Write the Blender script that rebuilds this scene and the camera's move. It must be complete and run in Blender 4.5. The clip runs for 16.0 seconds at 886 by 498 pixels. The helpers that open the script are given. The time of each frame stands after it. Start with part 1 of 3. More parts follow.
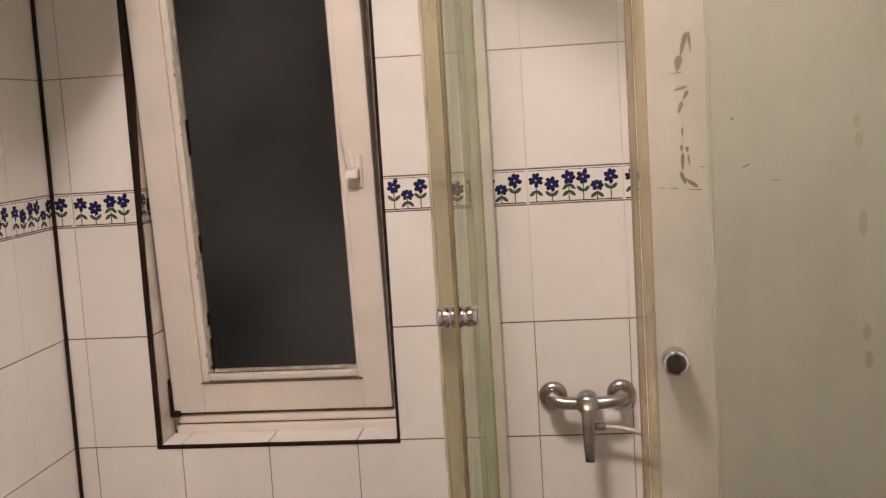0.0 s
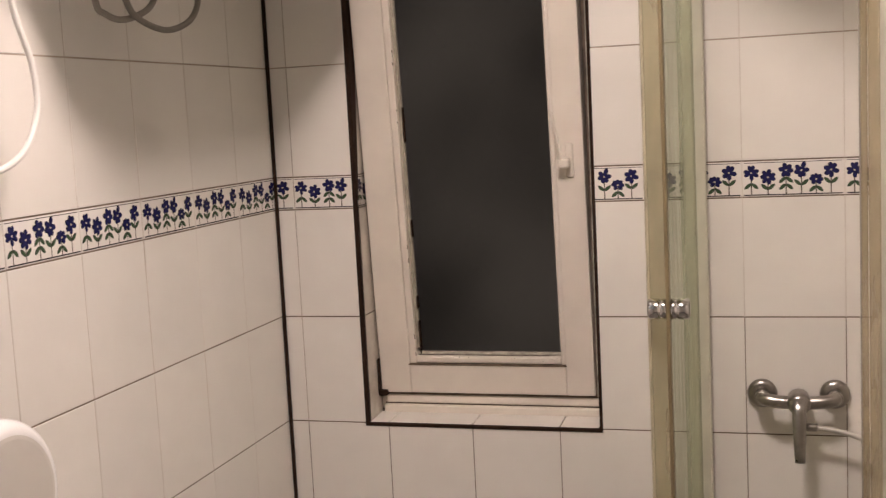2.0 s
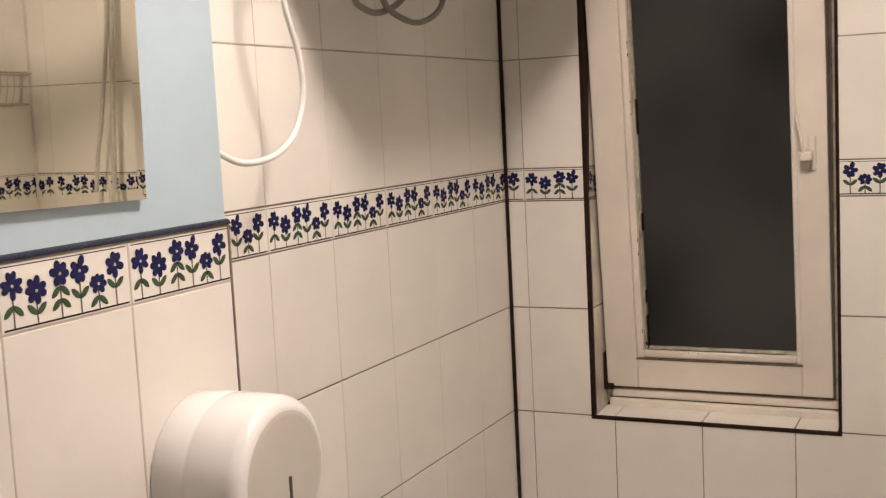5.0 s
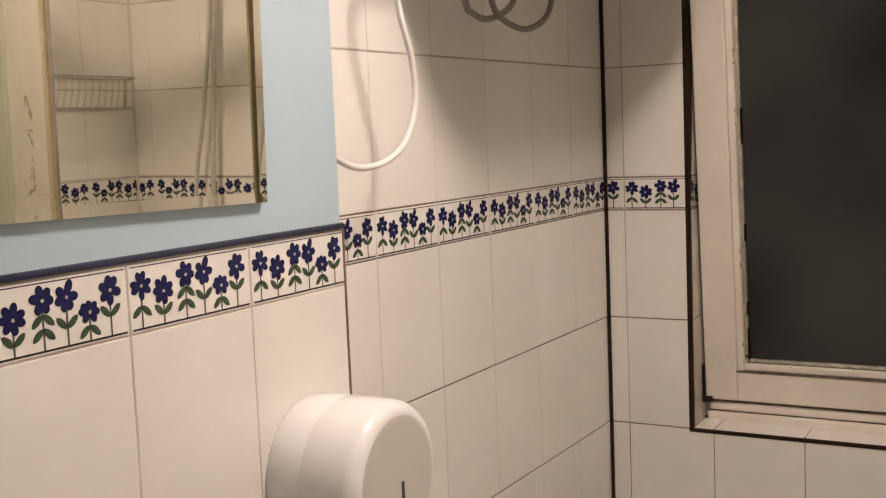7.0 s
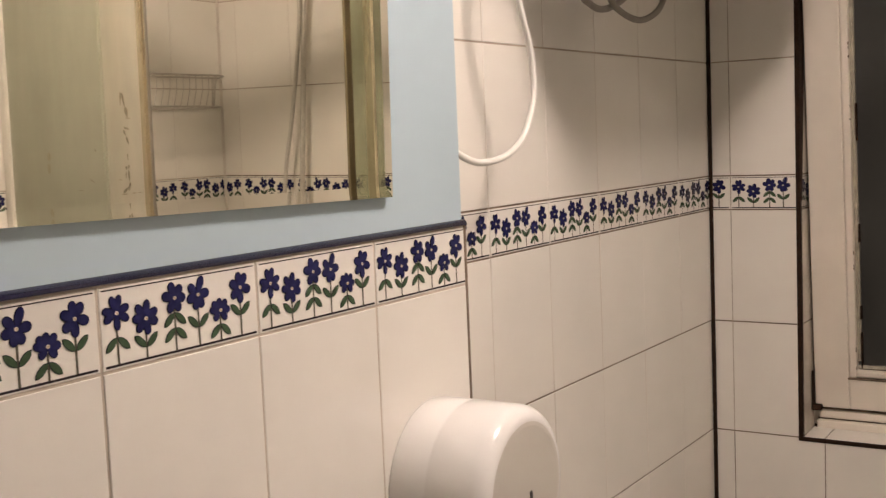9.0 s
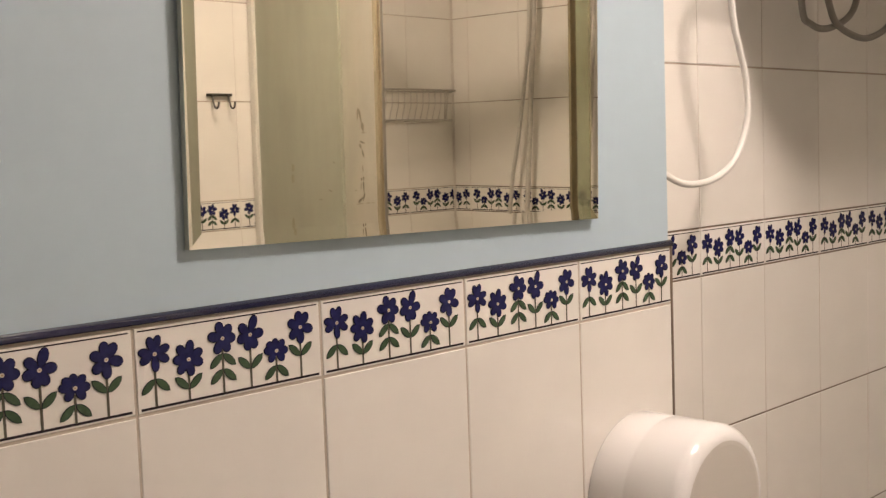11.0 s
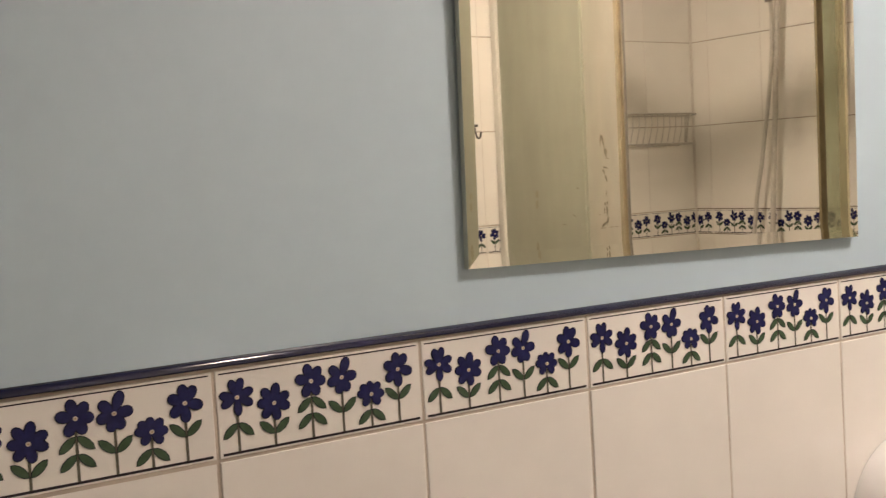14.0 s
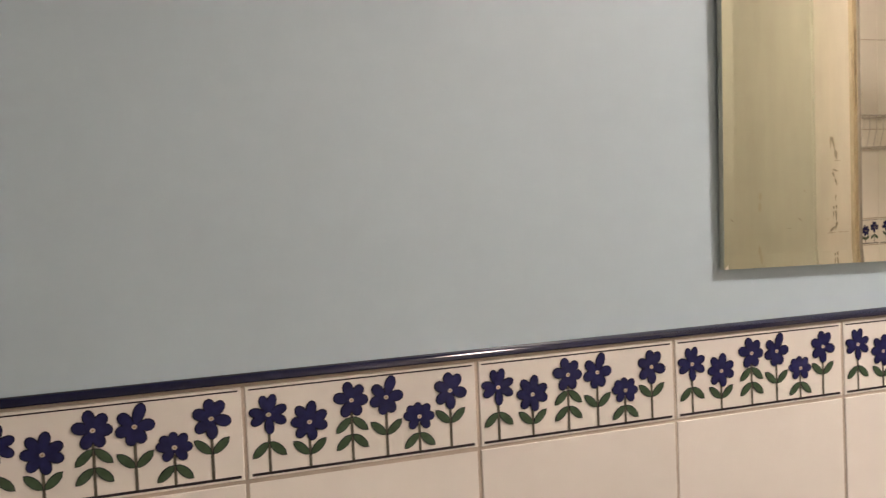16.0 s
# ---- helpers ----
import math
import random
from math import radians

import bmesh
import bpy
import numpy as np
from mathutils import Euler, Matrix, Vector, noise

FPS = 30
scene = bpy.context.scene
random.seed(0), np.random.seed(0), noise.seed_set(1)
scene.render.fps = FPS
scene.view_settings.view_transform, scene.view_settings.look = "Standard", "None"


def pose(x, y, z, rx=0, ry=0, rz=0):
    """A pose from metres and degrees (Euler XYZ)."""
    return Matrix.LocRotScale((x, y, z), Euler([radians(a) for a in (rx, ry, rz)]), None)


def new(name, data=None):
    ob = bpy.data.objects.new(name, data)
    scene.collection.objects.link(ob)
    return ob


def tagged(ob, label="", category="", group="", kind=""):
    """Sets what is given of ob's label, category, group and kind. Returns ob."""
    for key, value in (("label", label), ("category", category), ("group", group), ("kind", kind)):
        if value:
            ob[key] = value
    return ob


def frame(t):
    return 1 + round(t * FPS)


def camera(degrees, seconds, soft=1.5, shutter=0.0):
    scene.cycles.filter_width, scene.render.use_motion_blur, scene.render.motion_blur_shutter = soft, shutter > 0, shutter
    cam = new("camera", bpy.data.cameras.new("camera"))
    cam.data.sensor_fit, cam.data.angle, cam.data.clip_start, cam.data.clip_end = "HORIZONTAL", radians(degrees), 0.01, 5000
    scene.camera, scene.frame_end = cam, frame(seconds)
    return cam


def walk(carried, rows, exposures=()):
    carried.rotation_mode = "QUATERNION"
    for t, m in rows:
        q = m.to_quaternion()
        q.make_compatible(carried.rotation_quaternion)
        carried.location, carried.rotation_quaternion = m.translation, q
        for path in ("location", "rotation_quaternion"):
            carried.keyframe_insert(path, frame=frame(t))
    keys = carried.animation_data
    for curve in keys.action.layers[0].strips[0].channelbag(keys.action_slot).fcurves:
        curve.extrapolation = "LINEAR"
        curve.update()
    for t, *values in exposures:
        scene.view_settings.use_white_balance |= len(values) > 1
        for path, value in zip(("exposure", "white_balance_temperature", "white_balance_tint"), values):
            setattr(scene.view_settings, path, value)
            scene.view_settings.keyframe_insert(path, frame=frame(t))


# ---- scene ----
cam = camera(42.42, 16.0, soft=1.25, shutter=0.3)
ROWS = [
    (0.0, 1.150, -2.398, 1.698, 83.30, 3.45, 6.45),
    (0.5, 1.146, -2.403, 1.699, 83.12, 3.38, 8.42),
    (1.0, 1.139, -2.409, 1.700, 82.93, 3.40, 11.59),
    (1.5, 1.132, -2.418, 1.701, 83.12, 3.23, 14.25),
    (2.0, 1.117, -2.427, 1.699, 83.33, 2.88, 16.15),
    (2.5, 1.094, -2.437, 1.695, 83.45, 2.61, 18.23),
    (3.0, 1.074, -2.448, 1.696, 83.75, 2.63, 19.96),
    (3.5, 1.053, -2.449, 1.696, 83.67, 2.55, 21.40),
    (4.0, 1.038, -2.453, 1.696, 83.61, 2.67, 22.88),
    (4.5, 1.031, -2.455, 1.695, 83.58, 2.85, 24.12),
    (4.7, 1.035, -2.460, 1.695, 83.56, 2.88, 24.74),
    (6.8, 0.991, -2.473, 1.696, 84.09, 2.29, 29.63),
    (7.0, 0.985, -2.482, 1.695, 84.15, 2.32, 29.59),
    (7.5, 0.968, -2.472, 1.692, 84.08, 2.18, 30.30),
    (8.0, 0.947, -2.471, 1.689, 83.98, 1.99, 31.27),
    (8.5, 0.918, -2.469, 1.688, 83.98, 2.09, 31.97),
    (9.0, 0.881, -2.468, 1.685, 84.44, 2.40, 32.68),
    (9.5, 0.857, -2.468, 1.685, 84.88, 2.51, 35.44),
    (9.7, 0.875, -2.474, 1.690, 85.00, 2.59, 37.35),
    (11.8, 0.973, -2.523, 1.708, 85.78, 2.39, 47.16),
    (12.0, 0.979, -2.531, 1.703, 86.10, 2.70, 47.96),
    (12.5, 0.977, -2.540, 1.696, 86.17, 2.98, 49.40),
    (13.0, 0.979, -2.551, 1.704, 86.75, 3.18, 51.46),
    (13.5, 0.980, -2.561, 1.705, 87.00, 3.37, 53.44),
    (14.0, 0.980, -2.572, 1.706, 87.01, 3.40, 55.97),
    (14.5, 0.977, -2.582, 1.706, 87.20, 3.20, 58.30),
    (15.0, 0.974, -2.604, 1.708, 87.46, 2.84, 60.83),
    (15.5, 0.972, -2.618, 1.707, 87.48, 2.63, 63.38),
    (16.0, 0.970, -2.631, 1.707, 87.50, 2.45, 65.78),
]
walk(cam, [(t, pose(x, y, z, tilt, lean, turn)) for t, x, y, z, tilt, lean, turn in ROWS],
     exposures=[(0.0, 0.26, 6280, 14), (2.5, 0.15, 6300, 12), (4.5, 0.22, 6380, 8), (8.0, -0.03, 6510, 9), (12.0, 0.0, 6540, 8), (13.5, 0.02, 6480, 7), (15.0, 0.18, 6430, 8), (16.0, 0.31, 6365, 9)])

# ---- world, lamp, exposure ----
world = bpy.data.worlds.new("night")
scene.world = world
world.use_nodes = True
world.node_tree.nodes["Background"].inputs[0].default_value = (0.02, 0.024, 0.035, 1)
world.node_tree.nodes["Background"].inputs[1].default_value = 0.3
LAMP = (0.86, -1.22, 2.70)
bulb = bpy.data.lights.new("bulb", "POINT")
bulb.energy, bulb.color, bulb.shadow_soft_size = 71.0, (1.0, 0.825, 0.725), 0.13
new("bulb_light", bulb).location = LAMP

# ---- plan ----
XR = 1.714          # wall beyond the shower
YB = -3.40          # wall behind the camera
TOP = 2.84          # ceiling
XN, YN = 0.108, -1.219   # furred-out wall with the painted upper half
ROWZ = [0.0, 0.25, 0.5, 0.75, 1.0, 1.25, 1.5, 1.575, 1.825, 2.075, 2.325, 2.575, TOP]
WIN = (0.196, 0.739, 1.0, 2.325)


# ---- materials ----
def material(name, colour, rough=0.5, metal=0.0, vary=0.06, scale=6.0, bump=0.0, bump_scale=60.0, spec=0.5, piece=0.0, coat=0.0):
    m = bpy.data.materials.new(name)
    m.use_nodes = True
    nt = m.node_tree
    b = nt.nodes["Principled BSDF"]
    b.inputs["Roughness"].default_value = rough
    b.inputs["Metallic"].default_value = metal
    b.inputs["Specular IOR Level"].default_value = spec
    b.inputs["Coat Weight"].default_value = coat
    geo = nt.nodes.new("ShaderNodeNewGeometry")
    n1 = nt.nodes.new("ShaderNodeTexNoise")
    n1.inputs["Scale"].default_value = scale
    n1.inputs["Detail"].default_value = 6
    nt.links.new(geo.outputs["Position"], n1.inputs["Vector"])
    ramp = nt.nodes.new("ShaderNodeMapRange")
    ramp.inputs["From Min"].default_value, ramp.inputs["From Max"].default_value = 0.25, 0.75
    ramp.inputs["To Min"].default_value, ramp.inputs["To Max"].default_value = 1 - vary, 1 + vary
    nt.links.new(n1.outputs["Fac"], ramp.inputs["Value"])
    val = ramp.outputs["Result"]
    if piece:
        info = nt.nodes.new("ShaderNodeObjectInfo")
        r2 = nt.nodes.new("ShaderNodeMapRange")
        r2.inputs["To Min"].default_value, r2.inputs["To Max"].default_value = 1 - piece, 1 + piece
        nt.links.new(info.outputs["Random"], r2.inputs["Value"])
        mul = nt.nodes.new("ShaderNodeMath")
        mul.operation = "MULTIPLY"
        nt.links.new(val, mul.inputs[0])
        nt.links.new(r2.outputs["Result"], mul.inputs[1])
        val = mul.outputs[0]
    hsv = nt.nodes.new("ShaderNodeHueSaturation")
    hsv.inputs["Color"].default_value = (*colour, 1)
    nt.links.new(val, hsv.inputs["Value"])
    nt.links.new(hsv.outputs["Color"], b.inputs["Base Color"])
    rr = nt.nodes.new("ShaderNodeMapRange")
    rr.inputs["To Min"].default_value, rr.inputs["To Max"].default_value = rough * 0.75, min(1, rough * 1.25)
    nt.links.new(n1.outputs["Fac"], rr.inputs["Value"])
    nt.links.new(rr.outputs["Result"], b.inputs["Roughness"])
    if bump:
        n2 = nt.nodes.new("ShaderNodeTexNoise")
        n2.inputs["Scale"].default_value = bump_scale
        n2.inputs["Detail"].default_value = 3
        nt.links.new(geo.outputs["Position"], n2.inputs["Vector"])
        bp = nt.nodes.new("ShaderNodeBump")
        bp.inputs["Strength"].default_value = bump
        bp.inputs["Distance"].default_value = 0.002
        nt.links.new(n2.outputs["Fac"], bp.inputs["Height"])
        nt.links.new(bp.outputs["Normal"], b.inputs["Normal"])
    return m


TILE = material("white glazed tile", (0.80, 0.77, 0.72), 0.13, vary=0.04, scale=5, bump=0.10, bump_scale=9, piece=0.02)
GROUT = material("grey grout", (0.19, 0.145, 0.105), 0.9, vary=0.4, scale=14)
GROUT_PALE = material("pale grout", (0.48, 0.41, 0.34), 0.9, vary=0.25, scale=14)
GROUT_MID = material("greyed joint filler", (0.40, 0.34, 0.28), 0.9, vary=0.45, scale=9)
GROUT_WHITE = material("white joint filler", (0.66, 0.61, 0.55), 0.8, vary=0.12, scale=9)
PETAL = material("blue glaze", (0.016, 0.017, 0.078), 0.22, vary=0.25, scale=150, spec=0.22)
PETAL_EDGE = material("dark blue glaze", (0.008, 0.008, 0.022), 0.25, vary=0.2, scale=150, spec=0.22)
LEAF = material("green glaze", (0.055, 0.092, 0.052), 0.22, vary=0.2, scale=150, spec=0.22)
STEM = material("grey green glaze", (0.10, 0.095, 0.07), 0.25, vary=0.2, scale=150, spec=0.22)
CENTRE = material("pale glaze", (0.62, 0.55, 0.48), 0.25, vary=0.1, scale=150)
STAMEN = material("ochre glaze", (0.38, 0.27, 0.12), 0.25, vary=0.2, scale=150)
LINE = material("ink glaze", (0.03, 0.025, 0.03), 0.25, vary=0.2, scale=80, spec=0.22)
NAVY = material("navy trim glaze", (0.011, 0.012, 0.040), 0.16, vary=0.15, scale=40)
BLUE = material("pale blue wall paint", (0.43, 0.545, 0.625), 0.36, vary=0.03, scale=4, bump=0.12, bump_scale=45, spec=1.0)
PLASTER = material("ceiling paint", (0.62, 0.60, 0.56), 0.8, vary=0.03, scale=4, bump=0.1)
DOORM = material("white painted wall", (0.68, 0.64, 0.58), 0.5, vary=0.05, scale=5)
FLOORM = material("grey floor tile", (0.20, 0.185, 0.17), 0.4, vary=0.15, scale=8)
# Black silicone; also colours the dark wedge that shades the window reveal.
SILICONE = material("blackened silicone", (0.024, 0.012, 0.007), 0.8, vary=0.5, scale=30, spec=0.15)
# Reveal tile: the wall tile made browner, shade put into its colour.
REVEAL = material("reveal tile toned down for shade", (0.62, 0.57, 0.50), 0.18, vary=0.35, scale=9)
PAINT = material("old white window paint", (0.76, 0.70, 0.62), 0.38, vary=0.06, scale=9, bump=0.25, bump_scale=35)
# Mould stain; also the dark tone painted for shade in frame gaps.
GRIME_SHADE = material("mould stain and gap shade", (0.13, 0.095, 0.065), 0.7, vary=0.6, scale=40)
PUTTY = material("dirty glazing putty", (0.36, 0.33, 0.27), 0.7, vary=0.45, scale=45)
CHROME = material("chrome", (0.62, 0.61, 0.60), 0.12, metal=1.0, vary=0.08, scale=20)
CHROME_DULL = material("limescaled chrome", (0.36, 0.34, 0.315), 0.30, metal=1.0, vary=0.15, scale=60)
PLASTIC = material("white plastic", (0.82, 0.81, 0.80), 0.20, vary=0.015, scale=8)
PLASTIC_GREY = material("greyer plastic", (0.56, 0.53, 0.485), 0.30, vary=0.02, scale=8)
HOSE_METAL = material("grey metal hose", (0.58, 0.55, 0.50), 0.4, metal=0.35, vary=0.12, scale=60)
CABLE = material("white cable", (0.80, 0.78, 0.74), 0.35, vary=0.03, scale=20)
HOSE_GREY = material("grey hose", (0.23, 0.21, 0.18), 0.5, vary=0.12, scale=60)
SEAL_BROWN = material("aged brown seal", (0.19, 0.15, 0.08), 0.4, vary=0.25, scale=14)
SEAL = material("yellowed seal", (0.46, 0.41, 0.29), 0.35, vary=0.3, scale=12)
ALU = material("white lacquered profile", (0.66, 0.64, 0.58), 0.35, vary=0.06, scale=12)
OLIVE = material("olive tinted profile", (0.62, 0.61, 0.50), 0.35, vary=0.1, scale=12)
SLOT_GLOSS = material("knob metal with dark reflection", (0.15, 0.14, 0.13), 0.07, metal=1.0, vary=0.2)
SLOT = material("dark slot", (0.05, 0.048, 0.045), 0.6, vary=0.2)
WIRE = material("dull steel wire", (0.48, 0.45, 0.40), 0.4, metal=0.5, vary=0.15)
HOOKM = material("dark metal", (0.10, 0.09, 0.08), 0.35, metal=0.8, vary=0.2)

mir = bpy.data.materials.new("silvered mirror")
mir.use_nodes = True
mb = mir.node_tree.nodes["Principled BSDF"]
mb.inputs["Metallic"].default_value, mb.inputs["Roughness"].default_value = 1.0, 0.012
mb.inputs["Base Color"].default_value = (0.90, 0.865, 0.755, 1)

# Backdrop glows in warm blotches that set the tone of the pane.
night = bpy.data.materials.new("night behind glass")
night.use_nodes = True
nb = night.node_tree.nodes["Principled BSDF"]
nn = night.node_tree.nodes.new("ShaderNodeTexNoise")
nn.inputs["Scale"].default_value = 2.2
ng = night.node_tree.nodes.new("ShaderNodeNewGeometry")
night.node_tree.links.new(ng.outputs["Position"], nn.inputs["Vector"])
nr = night.node_tree.nodes.new("ShaderNodeMapRange")
nr.inputs["From Min"].default_value, nr.inputs["From Max"].default_value = 0.4, 0.7
nr.inputs["To Min"].default_value, nr.inputs["To Max"].default_value = 0.014, 0.062
night.node_tree.links.new(nn.outputs["Fac"], nr.inputs["Value"])
nb.inputs["Base Color"].default_value = (0.02, 0.02, 0.02, 1)
nb.inputs["Emission Color"].default_value = (1, 0.84, 0.68, 1)
night.node_tree.links.new(nr.outputs["Result"], nb.inputs["Emission Strength"])


def coated_glass(name, tint, film, haze, spread, shine=0.7):
    """Shower glass under a film of limescale: part clear, part scattering, with wiped streaks."""
    m = bpy.data.materials.new(name)
    m.use_nodes = True
    nt = m.node_tree
    nt.nodes.clear()
    N, L = nt.nodes.new, nt.links.new
    out = N("ShaderNodeOutputMaterial")
    clear, dif, tra, gl = N("ShaderNodeBsdfTransparent"), N("ShaderNodeBsdfDiffuse"), N("ShaderNodeBsdfTranslucent"), N("ShaderNodeBsdfGlossy")
    clear.inputs[0].default_value = (*tint, 1)
    dif.inputs[0].default_value = tra.inputs[0].default_value = (*film, 1)
    gl.inputs["Roughness"].default_value = 0.07
    geo, no = N("ShaderNodeNewGeometry"), N("ShaderNodeTexNoise")
    mp = N("ShaderNodeMapping")
    mp.inputs["Scale"].default_value = (1, 1, 0.25)
    L(geo.outputs["Position"], mp.inputs["Vector"])
    L(mp.outputs["Vector"], no.inputs["Vector"])
    no.inputs["Scale"].default_value, no.inputs["Detail"].default_value = 14, 7
    r = N("ShaderNodeMapRange")
    r.inputs["From Min"].default_value, r.inputs["From Max"].default_value = 0.3, 0.7
    r.inputs["To Min"].default_value, r.inputs["To Max"].default_value = haze - spread, haze + spread
    L(no.outputs["Fac"], r.inputs["Value"])
    fac = r.outputs["Result"]
    s1, s2, s3 = N("ShaderNodeMixShader"), N("ShaderNodeMixShader"), N("ShaderNodeMixShader")
    edge, power, gain = N("ShaderNodeLayerWeight"), N("ShaderNodeMath"), N("ShaderNodeMath")
    s1.inputs[0].default_value = 0.5
    L(dif.outputs[0], s1.inputs[1])
    L(tra.outputs[0], s1.inputs[2])
    L(fac, s2.inputs[0])
    L(clear.outputs[0], s2.inputs[1])
    L(s1.outputs[0], s2.inputs[2])
    edge.inputs["Blend"].default_value = 0.5
    power.operation, gain.operation = "POWER", "MULTIPLY_ADD"
    power.inputs[1].default_value, gain.inputs[1].default_value, gain.inputs[2].default_value = 5.0, shine, 0.025
    L(edge.outputs["Facing"], power.inputs[0])
    L(power.outputs[0], gain.inputs[0])
    L(gain.outputs[0], s3.inputs[0])
    L(s2.outputs[0], s3.inputs[1])
    L(gl.outputs[0], s3.inputs[2])
    L(s3.outputs[0], out.inputs[0])
    return m


SEAL_PALE = coated_glass("clear yellowed seal", (0.95, 0.91, 0.83), (0.52, 0.45, 0.31), 0.50, 0.16, shine=0.15)
SEAL_TAN = coated_glass("tan seal", (0.92, 0.87, 0.78), (0.50, 0.43, 0.29), 0.45, 0.14, shine=0.15)
SEAL_OLIVE = coated_glass("clear olive seal", (0.90, 0.87, 0.75), (0.52, 0.48, 0.35), 0.42, 0.12)
LEAF_GLASS = coated_glass("limescaled door glass", (0.90, 0.93, 0.88), (0.68, 0.65, 0.575), 0.70, 0.08)
FIXED_GLASS = coated_glass("limescaled fixed glass", (0.90, 0.93, 0.87), (0.535, 0.54, 0.458), 0.82, 0.05)
GREEN_GLASS = coated_glass("greenish side glass", (0.90, 0.92, 0.86), (0.67, 0.66, 0.55), 0.20, 0.12, shine=0.06)
SIDE_GLASS = coated_glass("clear side glass", (0.91, 0.93, 0.87), (0.68, 0.70, 0.57), 0.14, 0.10, shine=0.06)
PANE = bpy.data.materials.new("dark obscured pane")
PANE.use_nodes = True
pb = PANE.node_tree.nodes["Principled BSDF"]
pb.inputs["Base Color"].default_value = (0.57, 0.55, 0.54, 1)
pb.inputs["IOR"].default_value = 1.18
pb.inputs["Roughness"].default_value = 0.36
pb.inputs["Transmission Weight"].default_value = 1.0
pb.inputs["Specular IOR Level"].default_value = 0.05


# ---- building helpers ----
def obj(name, bm, mats, parent=None, label="", m=None, smooth=False):
    me = bpy.data.meshes.new(name)
    bm.to_mesh(me)
    bm.free()
    for mt in (mats if isinstance(mats, (list, tuple)) else [mats]):
        me.materials.append(mt)
    if smooth:
        for p in me.polygons:
            p.use_smooth = True
    ob = new(name, me)
    if m is not None:
        ob.matrix_basis = m
    if parent is not None:
        ob.parent = parent
    if label:
        tagged(ob, label)
    return ob


part = obj


def thing(name, label, category, group="", kind="", at=(0, 0, 0)):
    ob = new(name)
    ob.location = at
    ob.empty_display_size = 0.05
    return tagged(ob, label, category, group, kind)


def box_bm(lo, hi, bevel=0.0, seg=1, bm=None):
    bm = bm or bmesh.new()
    c = [(a + b) / 2 for a, b in zip(lo, hi)]
    s = [b - a for a, b in zip(lo, hi)]
    r = bmesh.ops.create_cube(bm, size=1, matrix=Matrix.LocRotScale(c, None, s))
    if bevel:
        es = list({e for v in r["verts"] for e in v.link_edges})
        bmesh.ops.bevel(bm, geom=es, offset=bevel, segments=seg, affect="EDGES", profile=0.5)
    return bm


def lathe_bm(profile, axis_m, n=40, bm=None, cap=True):
    """Profile of (along, radius) turned round the z axis of axis_m."""
    bm = bm or bmesh.new()
    rings = []
    for a, r in profile:
        rings.append([bm.verts.new(axis_m @ Vector((r * math.cos(2 * math.pi * i / n), r * math.sin(2 * math.pi * i / n), a))) for i in range(n)])
    for p, q in zip(rings, rings[1:]):
        for i in range(n):
            bm.faces.new((p[i], p[(i + 1) % n], q[(i + 1) % n], q[i]))
    if cap:
        bm.faces.new(list(reversed(rings[0])))
        bm.faces.new(rings[-1])
    return bm


def tube_bm(points, radius, n=10, bm=None, ribs=0.0, pitch=0.004, step=0.006):
    """A round tube along a smooth line through points; ribs makes it corrugated."""
    bm = bm or bmesh.new()
    pts = [Vector(p) for p in points]
    line = []
    for i in range(len(pts) - 1):
        p0, p1, p2, p3 = pts[max(i - 1, 0)], pts[i], pts[i + 1], pts[min(i + 2, len(pts) - 1)]
        k = max(2, int((p2 - p1).length / step))
        for j in range(k):
            t = j / k
            line.append(0.5 * ((2 * p1) + (p2 - p0) * t + (2 * p0 - 5 * p1 + 4 * p2 - p3) * t * t + (3 * p1 - p0 - 3 * p2 + p3) * t ** 3))
    line.append(pts[-1])
    ref = None
    rings, run = [], 0.0
    for i, p in enumerate(line):
        d = (line[min(i + 1, len(line) - 1)] - line[max(i - 1, 0)]).normalized()
        if ref is None:
            ref = d.orthogonal().normalized()
        ref = (ref - d * ref.dot(d)).normalized()
        side = d.cross(ref)
        if i:
            run += (p - line[i - 1]).length
        r = radius * (1 + ribs * math.sin(2 * math.pi * run / pitch))
        rings.append([bm.verts.new(p + r * (ref * math.cos(2 * math.pi * a / n) + side * math.sin(2 * math.pi * a / n))) for a in range(n)])
    for p, q in zip(rings, rings[1:]):
        for i in range(n):
            bm.faces.new((p[i], p[(i + 1) % n], q[(i + 1) % n], q[i]))
    bm.faces.new(list(reversed(rings[0])))
    bm.faces.new(rings[-1])
    return bm


# ---- tiles ----
THICK = 0.006
FLOWERS = [  # place along the tile, height, size, petal angles, length of the first petal, petal half width, squash, leaf pairs (height, droop)
    (0.088, 0.672, 0.0152, (108, 72, 18, -27, -86, 205, 168), 1.0, 0.275, 1.0, [(0.345, 1)]),
    (0.252, 0.540, 0.0154, (78, 128, 24, -18, -78, -133, 176), 1.06, 0.300, 1.0, [(0.22, -1)]),
    (0.430, 0.722, 0.0144, (103, 48, -4, -62, -118, 166), 1.06, 0.340, 0.95, [(0.50, 1), (0.31, 1)]),
    (0.579, 0.710, 0.0146, (68, 2, -62, -104, 198, 138), 1.21, 0.335, 1.0, [(0.32, -1)]),
    (0.722, 0.448, 0.0132, (94, 46, -3, -52, -128, 172, 136), 0.95, 0.320, 0.84, [(0.23, 1)]),
    (0.865, 0.700, 0.0151, (96, 52, -14, -88, -142, 156), 0.98, 0.325, 1.0, [(0.36, -1)]),
]


